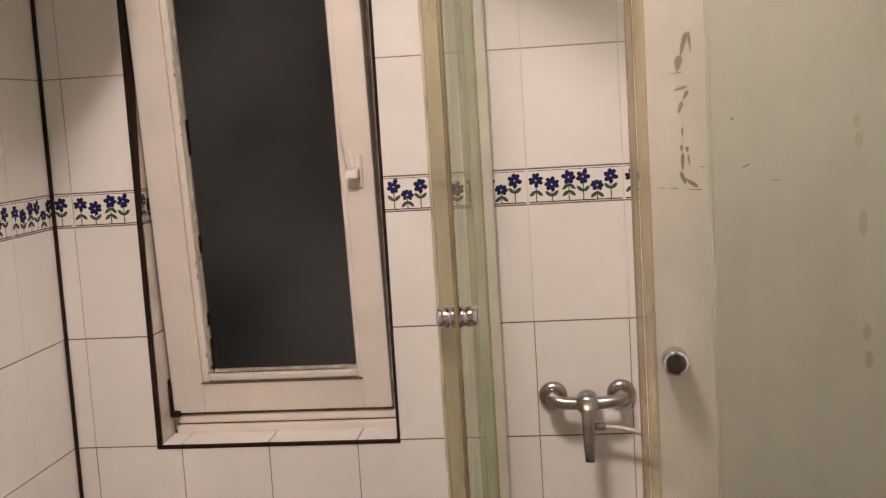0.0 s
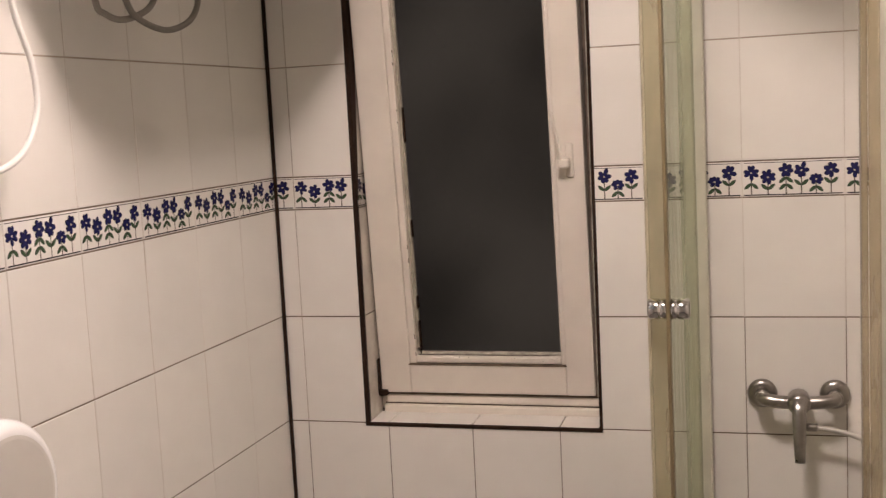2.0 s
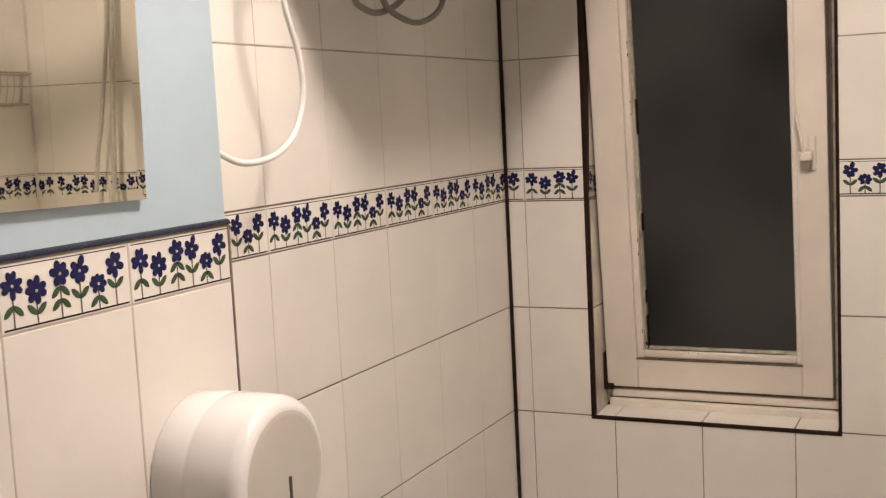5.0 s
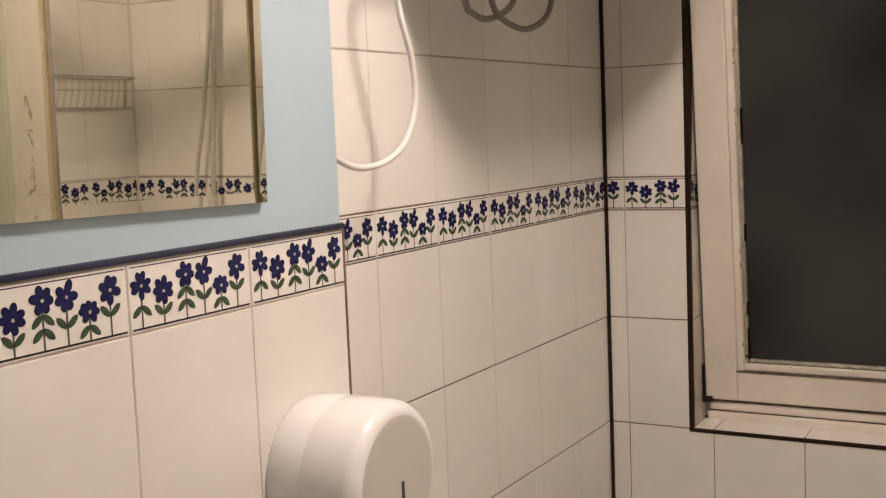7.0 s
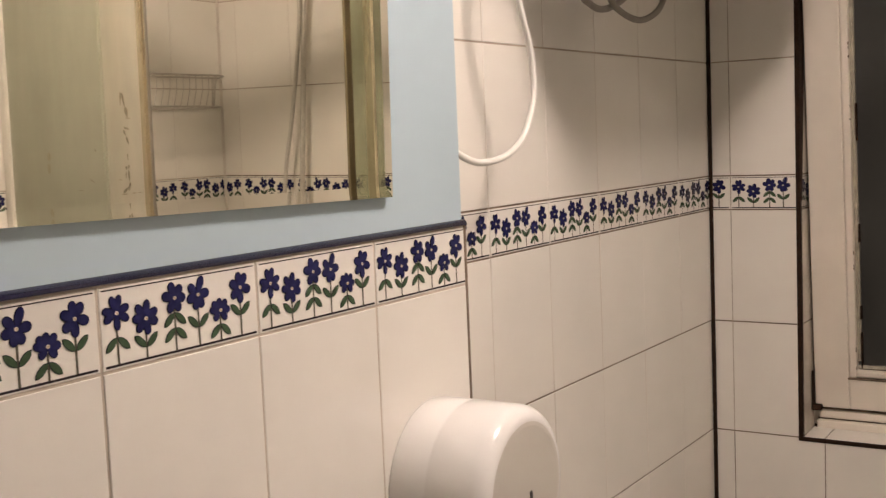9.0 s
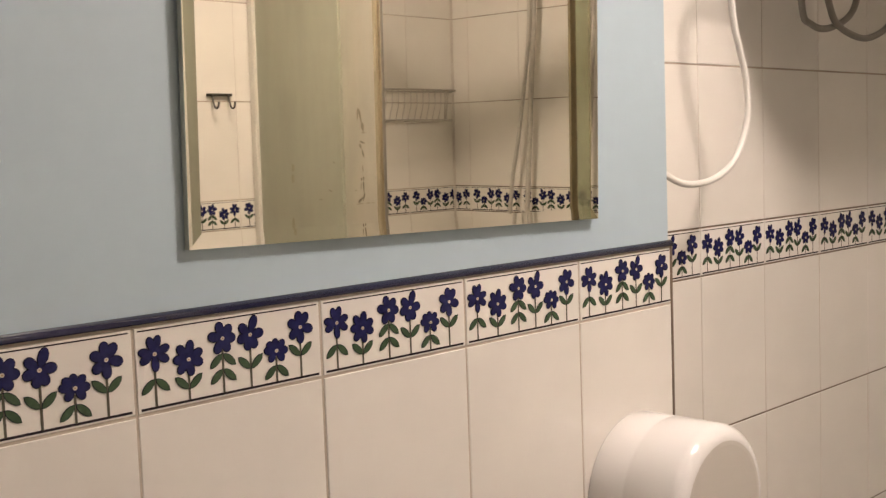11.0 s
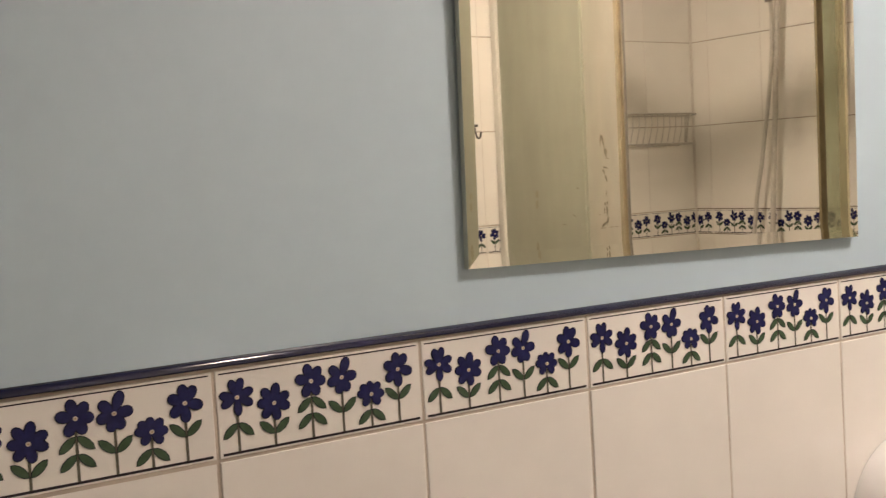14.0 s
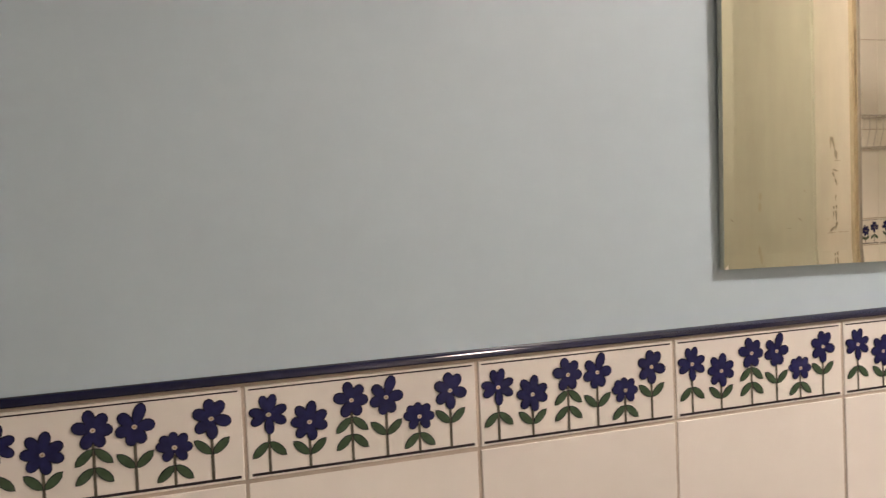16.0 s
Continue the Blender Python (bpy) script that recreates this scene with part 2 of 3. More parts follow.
def ellipse(bm, cx, cy, rx, ry, ang, z, mat, n=9, taper=0.0):
    vs = []
    for i in range(n):
        a = 2 * math.pi * i / n
        x, y = rx * math.cos(a), ry * math.sin(a) * (1 + taper * math.cos(a))
        vs.append(bm.verts.new((cx + x * math.cos(ang) - y * math.sin(ang), cy + x * math.sin(ang) + y * math.cos(ang), z)))
    f = bm.faces.new(vs)
    f.material_index = mat


def leaf(bm, cx, cy, rx, ry, ang, z, mat):
    """A leaf pointed at both ends, fuller towards its base."""
    vs = []
    for u, side in [(-1, 0), (-0.7, 1), (-0.3, 1), (0.15, 1), (0.6, 1), (1, 0), (0.6, -1), (0.15, -1), (-0.3, -1), (-0.7, -1)]:
        x, y = u * rx, side * ry * (1 - u * u) ** 0.7
        vs.append(bm.verts.new((cx + x * math.cos(ang) - y * math.sin(ang), cy + x * math.sin(ang) + y * math.cos(ang), z)))
    bm.faces.new(vs).material_index = mat


def quad(bm, x0, y0, x1, y1, z, mat):
    f = bm.faces.new([bm.verts.new(p) for p in ((x0, y0, z), (x1, y0, z), (x1, y1, z), (x0, y1, z))])
    f.material_index = mat


def tile_bm(w, h, edge=0.0007):
    """A tile with rounded front edges, its corner at the origin, its back at z = 0."""
    bm = bmesh.new()
    low = [bm.verts.new(p) for p in ((0, 0, 0), (w, 0, 0), (w, h, 0), (0, h, 0))]
    mid = [bm.verts.new((v.co.x, v.co.y, THICK - edge)) for v in low]
    e = min(edge, w / 3, h / 3)
    top = [bm.verts.new(p) for p in ((e, e, THICK), (w - e, e, THICK), (w - e, h - e, THICK), (e, h - e, THICK))]
    for i in range(4):
        j = (i + 1) % 4
        bm.faces.new((low[i], low[j], mid[j], mid[i]))
        bm.faces.new((mid[i], mid[j], top[j], top[i]))
    bm.faces.new(top)
    return bm


def border_bm(w, h, cut0, full):
    """A border tile with painted flowers in low relief; cut0: how much is cut off its left end."""
    bm = tile_bm(w, h)
    z = THICK
    m0, m1 = max(0.0015, 0.003 - cut0), w - (0.003 if cut0 + w > full - 0.004 else 0.0012)
    quad(bm, m0, 0.0020, m1, 0.0042, z + 0.0002, 6)
    quad(bm, m0, h - 0.0038, m1, h - 0.0026, z + 0.0002, 6)
    for fx, fy, r, petals, first, wide, squash, pairs in FLOWERS:
        cx, cy = fx * full - cut0, fy * h
        if cx < 0.004 or cx > w - 0.004:
            continue
        quad(bm, cx - 0.0012, 0.0040, cx + 0.0012, cy - r * 0.4, z + 0.0003, 4)
        for ly, droop in pairs:
            for sgn in (-1, 1):
                ang = sgn * droop * -0.72
                lx, lyy = cx + sgn * 0.0070, ly * h + (-0.0035 if droop > 0 else 0.0035)
                if 0.008 < lx < w - 0.008:
                    leaf(bm, lx, lyy, 0.0092, 0.0038, ang, z + 0.00035, 1)
                    leaf(bm, lx, lyy, 0.0085, 0.0032, ang, z + 0.0008, 3)
        for i, deg in enumerate(petals):
            a, rl = radians(deg), r * (1 + 0.04 * math.sin(5 * i + deg) if i else first)
            px, py = cx + 0.58 * rl * math.cos(a), cy + 0.58 * rl * math.sin(a) * squash
            if not (0.006 < px < w - 0.006):
                continue
            ellipse(bm, px, py, rl * 0.47, r * wide, a, z + 0.0004 + 0.00001 * i, 2, 12, 0.12)
            ellipse(bm, px, py, rl * 0.425, r * (wide - 0.05), a, z + 0.0010 + 0.00001 * i, 5, 12, 0.12)
        ellipse(bm, cx, cy, r * 0.26, r * 0.26, 0, z + 0.0012, 5, 9)
        ellipse(bm, cx, cy, 0.0020, 0.0018, 0, z + 0.0015, 7, 9)
        ellipse(bm, cx, cy, 0.0009, 0.0008, 0, z + 0.0017, 8, 6)
    return bm


BORDER_MATS = [TILE, PETAL_EDGE, PETAL_EDGE, LEAF, STEM, PETAL, LINE, CENTRE, STAMEN]
meshes = {}


def lay(parent, m, joints, levels, span, hole=None, border=1.5, gap_u=0.0018, gap_v=0.0028, filler=None):
    """Tiles on the plane m (x along, y up, z out) between the joints and levels, cut to span and round the hole."""
    for v0, v1 in zip(levels, levels[1:]):
        flowers = abs(v0 - border) < 0.004 and v1 - v0 < 0.1
        for a, b in zip(joints, joints[1:]):
            lo, hi = max(a, span[0]), min(b, span[1])
            if hi - lo < 0.006:
                continue
            pieces = [(lo, hi)]
            if hole and v0 > hole[2] - 0.01 and v1 < hole[3] + 0.01:
                pieces = [(lo, min(hi, hole[0])), (max(lo, hole[1]), hi)]
            for p, q in pieces:
                if q - p < 0.006:
                    continue
                w, h = round(q - p - gap_u, 4), round(v1 - v0 - gap_v, 4)
                cut = round(p - a, 3)
                key = (w, h, cut if flowers else None)
                if key not in meshes:
                    bm = border_bm(w, h, cut, b - a) if flowers else tile_bm(w, h)
                    me = bpy.data.meshes.new("border_tile" if flowers else "tile")
                    bm.to_mesh(me)
                    bm.free()
                    for mt in (BORDER_MATS if flowers else [TILE]):
                        me.materials.append(mt)
                    meshes[key] = me
                t = new("border_tile" if flowers else "tile", meshes[key])
                wob = Matrix.Rotation(random.gauss(0, 0.0012), 4, "X") @ Matrix.Rotation(random.gauss(0, 0.0012), 4, "Y")
                t.matrix_basis = m @ Matrix.Translation((p + gap_u / 2, v0 + gap_v / 2, random.uniform(-0.0002, 0.0002))) @ wob
                t.parent = parent
        for a in joints if filler else ():
            if not span[0] + 0.02 < a < span[1] - 0.02 or (hole and hole[0] - 0.01 < a < hole[1] + 0.01 and v0 > hole[2] - 0.01 and v1 < hole[3] + 0.01):
                continue
            key = ("joint", round(v1 - v0, 4), gap_u, filler(a, v0).name)
            if key not in meshes:
                bm = box_bm((-gap_u / 2, 0, 0.003), (gap_u / 2, v1 - v0, THICK - 0.0008))
                meshes[key] = bpy.data.meshes.new("joint_filler")
                bm.to_mesh(meshes[key])
                bm.free()
                meshes[key].materials.append(filler(a, v0))
            t = new("joint_filler", meshes[key])
            t.matrix_basis = m @ Matrix.Translation((a, v0, 0))
            t.parent = parent


def pale_courses(parent, m, levels, spans, gap, mat):
    """Filler in the level joints, for the courses where it is washed pale."""
    for v in levels:
        for a, b in spans:
            obj("joint_filler", box_bm((a, v - gap / 2, 0.003), (b, v + gap / 2, THICK - 0.001)), mat, parent, m=m)


def plane(origin, u, out):
    u, out = Vector(u), Vector(out)
    v = out.cross(u)
    m = Matrix((u, v, out)).transposed().to_4x4()
    m.translation = origin
    return m


# ---- structure ----
def solid(name, lo, hi, mat, label, category):
    return tagged(obj(name, box_bm(lo, hi), mat), label, category, kind="structure")


B = 0.0015   # depth of the joints
floor = solid("floor", (-0.3, YB - 0.2, -0.1), (XR + 0.3, 0.3, 0), FLOORM, "grey tiled bathroom floor", "floor")
ceiling = solid("ceiling", (-0.3, YB - 0.2, TOP), (XR + 0.3, 0.3, TOP + 0.1), PLASTER, "white painted bathroom ceiling", "ceiling")
wall_left = solid("wall_left", (-0.2, YN - 0.02, 0), (-B, 0.25, TOP), GROUT, "white tiled wall with a flowered border", "wall")
wall_near = solid("wall_near", (-0.2, YB - 0.1, 0), (XN - 0.0008, YN - B, 1.5725), GROUT_PALE, "furred-out half wall tiled in white with a flowered border", "wall")
solid("wall_painted", (-0.2, YB - 0.1, 1.5725), (XN - 0.003, YN - 0.004, TOP), BLUE, "pale blue painted wall above the tiled dado", "wall")
wall_right = solid("wall_right", (XR + B, YB - 0.1, 0), (XR + 0.2, 0.25, TOP), GROUT_PALE, "white tiled wall beside the shower with a flowered border", "wall")
# Unseen wall closing the room, coloured white to bounce light forward.
wall_back = solid("wall_back", (-0.2, YB - 0.3, 0), (XR + 0.2, YB - 0.1, TOP), DOORM, "plain white wall, unseen, bouncing light into the room", "wall")
bm = bmesh.new()
for lo, hi in (((-B, B, 0), (WIN[0], 0.25, TOP)), ((WIN[1], B, 0), (XR + B, 0.25, TOP)), ((WIN[0], B, 0), (WIN[1], 0.25, WIN[2])), ((WIN[0], B, WIN[3]), (WIN[1], 0.25, TOP))):
    box_bm(lo, hi, bm=bm)
wall_window = tagged(obj("wall_window", bm, GROUT), "white tiled wall with a narrow window and a flowered border", "wall", kind="structure")

# navy quarter-round trim on top of the dado
bm = bmesh.new()
prof = [(0.0, 0.0), (0.0, 0.0062)] + [(0.0062 * math.sin(a) , 0.0062 * math.cos(a)) for a in (0.25, 0.5, 0.75, 1.0, 1.25, 1.5)] + [(0.0066, -0.001), (0.0, -0.001)]
ends = [[bm.verts.new((XN - 0.004 + px, y, 1.5735 + pz)) for px, pz in prof] for y in (YB - 0.1, YN + 0.001)]
for i in range(len(prof)):
    j = (i + 1) % len(prof)
    bm.faces.new((ends[0][i], ends[1][i], ends[1][j], ends[0][j]))
bm.faces.new(ends[0])
bm.faces.new(list(reversed(ends[1])))
bmesh.ops.recalc_face_normals(bm, faces=bm.faces)
tagged(obj("trim_navy", bm, NAVY, smooth=True), "navy glazed edging strip along the tiled dado", "trim", kind="structure")

# black silicone in the corner and round the window opening
tagged(obj("trim_corner", box_bm((-0.002, -0.008, 0), (0.008, 0.002, TOP), 0.004), SILICONE), "blackened silicone joint in the tiled corner", "trim", kind="structure")
tagged(obj("trim_shower_corner", box_bm((XR - 0.007, -0.007, 0), (XR + 0.001, 0.001, TOP), 0.003), GROUT_WHITE), "white silicone joint in the shower corner", "trim", kind="structure")
tagged(obj("trim_dado_end", box_bm((XN - 0.004, YN - 0.0035, 0), (XN + 0.0012, YN + 0.0005, 1.572), 0.001), GROUT), "dark edge joint where the tiled half wall ends", "trim", kind="structure")
bm = bmesh.new()
box_bm((WIN[0] - 0.005, -0.0018, WIN[2] - 0.002), (WIN[0] + 0.004, 0.014, WIN[3]), 0.001, bm=bm)
box_bm((WIN[1] - 0.003, -0.0018, WIN[2] - 0.002), (WIN[1] + 0.004, 0.02, WIN[3]), 0.001, bm=bm)
box_bm((WIN[0] - 0.005, -0.0022, WIN[2] - 0.007), (WIN[1] + 0.004, 0.014, WIN[2] + 0.0015), 0.001, bm=bm)
tagged(obj("trim_window", bm, SILICONE), "black edging round the tiled window opening", "trim", kind="structure")

# ---- window ----
window = thing("window_1", "narrow white wooden casement window with a dark pane, tilted open at the top", "window", kind="structure", at=(0.47, 0.06, 1.0))


def at_window(ob):
    ob.matrix_parent_inverse = Matrix.Translation((-0.47, -0.06, -1.0))
    return ob


x0, x1 = WIN[0], WIN[1]
FY = 0.088      # face of the fixed frame
bm = bmesh.new()
box_bm((x0, FY + 0.012, 1.008), (x0 + 0.05, FY + 0.09, WIN[3]), 0.002, bm=bm)
box_bm((x1 - 0.05, FY + 0.012, 1.008), (x1, FY + 0.09, WIN[3]), 0.002, bm=bm)
box_bm((x0 + 0.05, FY + 0.012, WIN[3] - 0.05), (x1 - 0.05, FY + 0.09, WIN[3]), 0.002, bm=bm)
box_bm((x0 + 0.05, FY + 0.012, 1.008), (x1 - 0.05, FY + 0.09, 1.075), 0.002, bm=bm)
at_window(part("window_frame", bm, PAINT, window))
at_window(part("window_sill", box_bm((x0 + 0.012, FY - 0.004, 1.002), (x1 - 0.004, FY + 0.02, 1.022), 0.003, 2), PAINT, window))
at_window(part("drip_rail", box_bm((x0 + 0.014, FY + 0.004, 1.025), (x1 - 0.006, FY + 0.03, 1.045), 0.004, 2), PAINT, window))
SX0, SX1, SZ0, SZ1 = 0.206, 0.716, 1.056, 2.285
SY0, SY1 = 0.082, 0.126
TILTED = Matrix.Translation((0, SY1, SZ0)) @ Matrix.Rotation(radians(4.6), 4, "X") @ Matrix.Translation((0, -SY1, -SZ0))   # the sash leans in at the top
sash = at_window(part("sash", (lambda b: [box_bm(lo, hi, 0.0025, 2, bm=b) for lo, hi in (
    ((SX0, SY0, SZ0), (SX0 + 0.074, SY1, SZ1)), ((SX1 - 0.064, SY0, SZ0), (SX1, SY1, SZ1)),
    ((SX0 + 0.074, SY0 + 0.001, SZ0), (SX1 - 0.064, SY1, SZ0 + 0.070)), ((SX0 + 0.074, SY0 + 0.001, SZ1 - 0.07), (SX1 - 0.064, SY1, SZ1)))] and b)(bmesh.new()), PAINT, window))
sash.matrix_basis = TILTED
GX0, GX1, GZ0, GZ1 = SX0 + 0.074, SX1 - 0.064, SZ0 + 0.070, SZ1 - 0.07
bm = bmesh.new()
for lo, hi in (((GX0, SY0 + 0.006, GZ0), (GX0 + 0.016, SY1 - 0.006, GZ1)), ((GX1 - 0.012, SY0 + 0.006, GZ0), (GX1, SY1 - 0.006, GZ1)), ((GX0 + 0.016, SY0 + 0.006, GZ0 + 0.002), (GX1 - 0.012, SY1 - 0.006, GZ0 + 0.018))):
    box_bm(lo, hi, 0.003, 2, bm=bm)
part("glazing_bead", bm, PAINT, sash).matrix_parent_inverse = Matrix.Identity(4)
# Dark strip puts the shade of the bead joint into colour.
part("joint_shadow", box_bm((GX0 - 0.002, SY0 - 0.0004, GZ0 - 0.002), (GX1 + 0.002, SY0 + 0.01, GZ0 + 0.0012)), GRIME_SHADE, sash, "dark strip shading the gap along the glazing bead")
bm = bmesh.new()
box_bm((GX0 + 0.014, SY0 + 0.018, GZ0 + 0.012), (GX1 - 0.010, SY0 + 0.030, GZ0 + 0.026), 0.004, bm=bm)
box_bm((GX0 + 0.014, SY0 + 0.018, GZ0 + 0.034), (GX0 + 0.024, SY0 + 0.030, GZ1), 0.003, bm=bm)
part("putty", bm, PUTTY, sash, "mouldy putty along the pane")
part("pane", box_bm((GX0 + 0.01, SY0 + 0.028, GZ0 + 0.01), (GX1 - 0.006, SY0 + 0.033, GZ1)), PANE, sash, "dark obscured glass pane")
spots = random.Random(5)
for k in range(26):
    if k < 13:
        x, z = spots.uniform(GX0 + 0.06, GX1 - 0.015), GZ0 + spots.uniform(0.006, 0.017)
    else:
        x, z = GX0 + 0.0155, spots.uniform(GZ0 + 0.02, GZ0 + 0.75)
    bm = lathe_bm([(0, spots.uniform(0.0007, 0.0016)), (0.0005, 0.0004)], Matrix.Translation((x, SY0 + 0.0064, z)) @ Matrix.Rotation(radians(90), 4, "X") @ Matrix.Diagonal((1, 1 if k < 13 else spots.uniform(1.5, 5), 1, 1)), 8)
    part("mould_spot", bm, GRIME_SHADE, sash)
bm = bmesh.new()
for a, b in ((0.02, 0.10), (0.13, 0.16), (0.30, 0.34), (0.52, 0.60)):
    box_bm((GX0 + 0.0235, SY0 + 0.0168, GZ0 + a), (GX0 + 0.0262, SY0 + 0.03, GZ0 + b), 0.0008, bm=bm)
box_bm((GX0 + 0.02, SY0 + 0.0168, GZ0 + 0.0165), (GX1 - 0.04, SY0 + 0.02, GZ0 + 0.0195), 0.0008, bm=bm)
part("mould_line", bm, SILICONE, sash, "dark mould along the glazing")
# dark fill in the gaps of the frame, painting their shade along with grime
bm = bmesh.new()
box_bm((x0 + 0.012, FY + 0.0095, 1.021), (x1 - 0.004, FY + 0.013, 1.0255), bm=bm)
box_bm((x0 + 0.013, FY + 0.008, 1.045), (x1 - 0.006, FY + 0.014, 1.058), bm=bm)
box_bm((x0 + 0.0045, FY - 0.006, 1.06), (SX0 + 0.0005, FY + 0.016, 1.10), 0.002, bm=bm)
box_bm((x0 + 0.0045, FY + 0.001, 1.10), (SX0 + 0.0005, FY + 0.016, 1.30), bm=bm)
box_bm((SX1 - 0.01, FY + 0.006, 1.055), (x1 - 0.0005, FY + 0.0125, SZ1), bm=bm)
at_window(part("jamb_strip", box_bm((SX1 + 0.008, FY - 0.030, 1.056), (x1 - 0.006, FY + 0.008, SZ1), 0.002, 2), PUTTY, window, "brownish strip of the fixed frame"))
at_window(part("gap_fill", bm, GRIME_SHADE, window, "dark fill for shade and grime in the frame gaps"))
handle = at_window(part("handle", box_bm((0.676, SY0 - 0.005, 1.556), (0.693, SY0 + 0.001, 1.632), 0.004, 3), PAINT, window, "small white window handle"))
handle.matrix_basis = TILTED
part("lever", box_bm((0.662, SY0 - 0.032, 1.580), (0.688, SY0 - 0.005, 1.602), 0.005, 3), PAINT, handle)
part("grip", tube_bm([(0.671, SY0 - 0.028, 1.592), (0.668, SY0 - 0.031, 1.62), (0.661, SY0 - 0.033, 1.665), (0.656, SY0 - 0.034, 1.702)], 0.0032, 10), PAINT, handle, smooth=True)
# Black fill in the lower corner gap beside the sash.
bm = box_bm((x0 + 0.0042, FY - 0.018, 1.046), (SX0 + 0.016, FY + 0.016, 1.0595), 0.002)
box_bm((x0 + 0.0042, FY - 0.018, 1.050), (SX0 - 0.0005, FY + 0.016, 1.135), 0.002, bm=bm)
at_window(part("corner_fill", bm, SILICONE, window, "black fill in the lower corner gap of the frame"))
# tiled reveal and sill
tagged(obj("night_backdrop", box_bm((-3, 2.0, -1), (4, 2.02, 4)), night), "faintly glowing night backdrop outside the window", "backdrop", kind="structure")
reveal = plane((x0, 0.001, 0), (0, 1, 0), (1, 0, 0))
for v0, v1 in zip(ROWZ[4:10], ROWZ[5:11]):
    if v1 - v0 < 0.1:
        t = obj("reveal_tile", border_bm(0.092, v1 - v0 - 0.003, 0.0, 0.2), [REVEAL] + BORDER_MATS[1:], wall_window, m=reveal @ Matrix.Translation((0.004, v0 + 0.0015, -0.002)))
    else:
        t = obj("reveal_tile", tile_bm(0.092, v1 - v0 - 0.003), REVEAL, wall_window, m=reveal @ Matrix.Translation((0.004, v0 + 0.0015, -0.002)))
# Black wedge paints the sash's shade, with some dirt, on the upper reveal.
bm = bmesh.new()
low, high = ([bm.verts.new((x, y, z)) for x, y in ((x0 + 0.001, 0.002), (x0 + 0.0052, 0.002), (x0 + 0.0052, y1), (x0 + 0.001, y1))] for z, y1 in ((1.52, 0.012), (WIN[3] - 0.002, 0.075)))
for i in range(4):
    bm.faces.new((low[i], low[(i + 1) % 4], high[(i + 1) % 4], high[i]))
bm.faces.new(list(reversed(low)))
bm.faces.new(high)
at_window(part("shade_wedge", bm, SILICONE, window, "black wedge for shade and dirt up the reveal"))
bm_m = plane((0, 0.004, 0.998), (1, 0, 0), (0, -math.sin(0.03), math.cos(0.03)))
for a, b in ((x0 + 0.005, 0.247), (0.247, 0.447), (0.447, 0.647), (0.647, x1 - 0.004)):
    t = obj("sill_tile", tile_bm(b - a - 0.0025, 0.084), TILE, wall_window, m=bm_m @ Matrix.Translation((a, 0, -0.002)))

# ---- mirror ----
MY0, MY1, MZ0, MZ1 = -1.963, -1.387, 1.625, 2.33
mirror = thing("wall_mirror", "frameless mirror with a slanted glass rim on the pale blue wall", "mirror", at=(XN - 0.0050, -1.675, 1.625))
mm = pose(0, 0, 0, 0, 0, -0.2) @ pose(0, 0, 0, -1.1, 0, 0) @ pose(0, 0, 0, 0, 0.48, 0)
W2, H = (MY1 - MY0) / 2, MZ1 - MZ0
bm = bmesh.new()
bv, d0, d1 = 0.013, 0.01109, 0.0105
ring = lambda e, x: [bm.verts.new((x, s * (W2 - e), z)) for s, z in ((-1, e), (1, e), (1, H - e), (-1, H - e))]
r0, r1, r2 = ring(0, 0.004), ring(0, d0), ring(bv, d1)
for p, q in ((r0, r1), (r1, r2)):
    for i in range(4):
        j = (i + 1) % 4
        bm.faces.new((p[i], p[j], q[j], q[i]))
bm.faces.new(r2)
bm.faces.new(list(reversed(r0)))
part("glass", bm, mir, mirror, "bevelled mirror glass with aged silvering", m=mm)
part("backing", box_bm((0.0, -W2 + 0.02, 0.02), (0.004, W2 - 0.02, H - 0.02)), SLOT, mirror, m=mm)
for s in (-1, 1):
    part("spacer", box_bm((-0.0035, s * W2 * 0.6 - 0.02, 0.1), (0.0005, s * W2 * 0.6 + 0.02, 0.14)), SLOT, mirror, m=mm)
    part("spacer", box_bm((-0.0075, s * W2 * 0.6 - 0.02, H - 0.14), (0.0005, s * W2 * 0.6 + 0.02, H - 0.10)), SLOT, mirror, m=mm)

# ---- toilet roll dispenser ----
DY, DZ, DR, DD = -1.313, 1.265, 0.101, 0.130
disp = thing("toilet_roll_dispenser", "round white plastic jumbo toilet roll dispenser on the tiles", "dispenser", at=(XN + 0.0003, DY, DZ))
ax = Matrix.Rotation(radians(90), 4, "Y")
prof = [(0.0, DR - 0.001), (0.002, DR), (0.048, DR), (0.050, DR - 0.0008), (0.052, DR)]
for i in range(1, 9):
    a = i / 8 * math.pi / 2
    prof.append((DD - 0.022 + 0.022 * math.sin(a), DR - 0.019 + 0.019 * math.cos(a)))
part("cover", lathe_bm(prof, ax, 72), PLASTIC, disp, smooth=True)
part("front_cover", lathe_bm([(DD - 0.004, DR - 0.0185), (DD + 0.0002, DR - 0.0190), (DD + 0.0008, DR - 0.024)], ax, 64), PLASTIC_GREY, disp, "greyer front disc of the cover")
part("slot", box_bm((DD - 0.004, 0.004, -0.085), (DD + 0.0022, 0.010, -0.002), 0.001), SLOT, disp, "dark sight slot")

# ---- water heater, its cable and hose ----
heater = thing("water_heater", "white box-shaped water heater with rounded corners high on the tiled wall", "water heater", at=(0.0, -0.632, 2.03))
bm = bmesh.new()
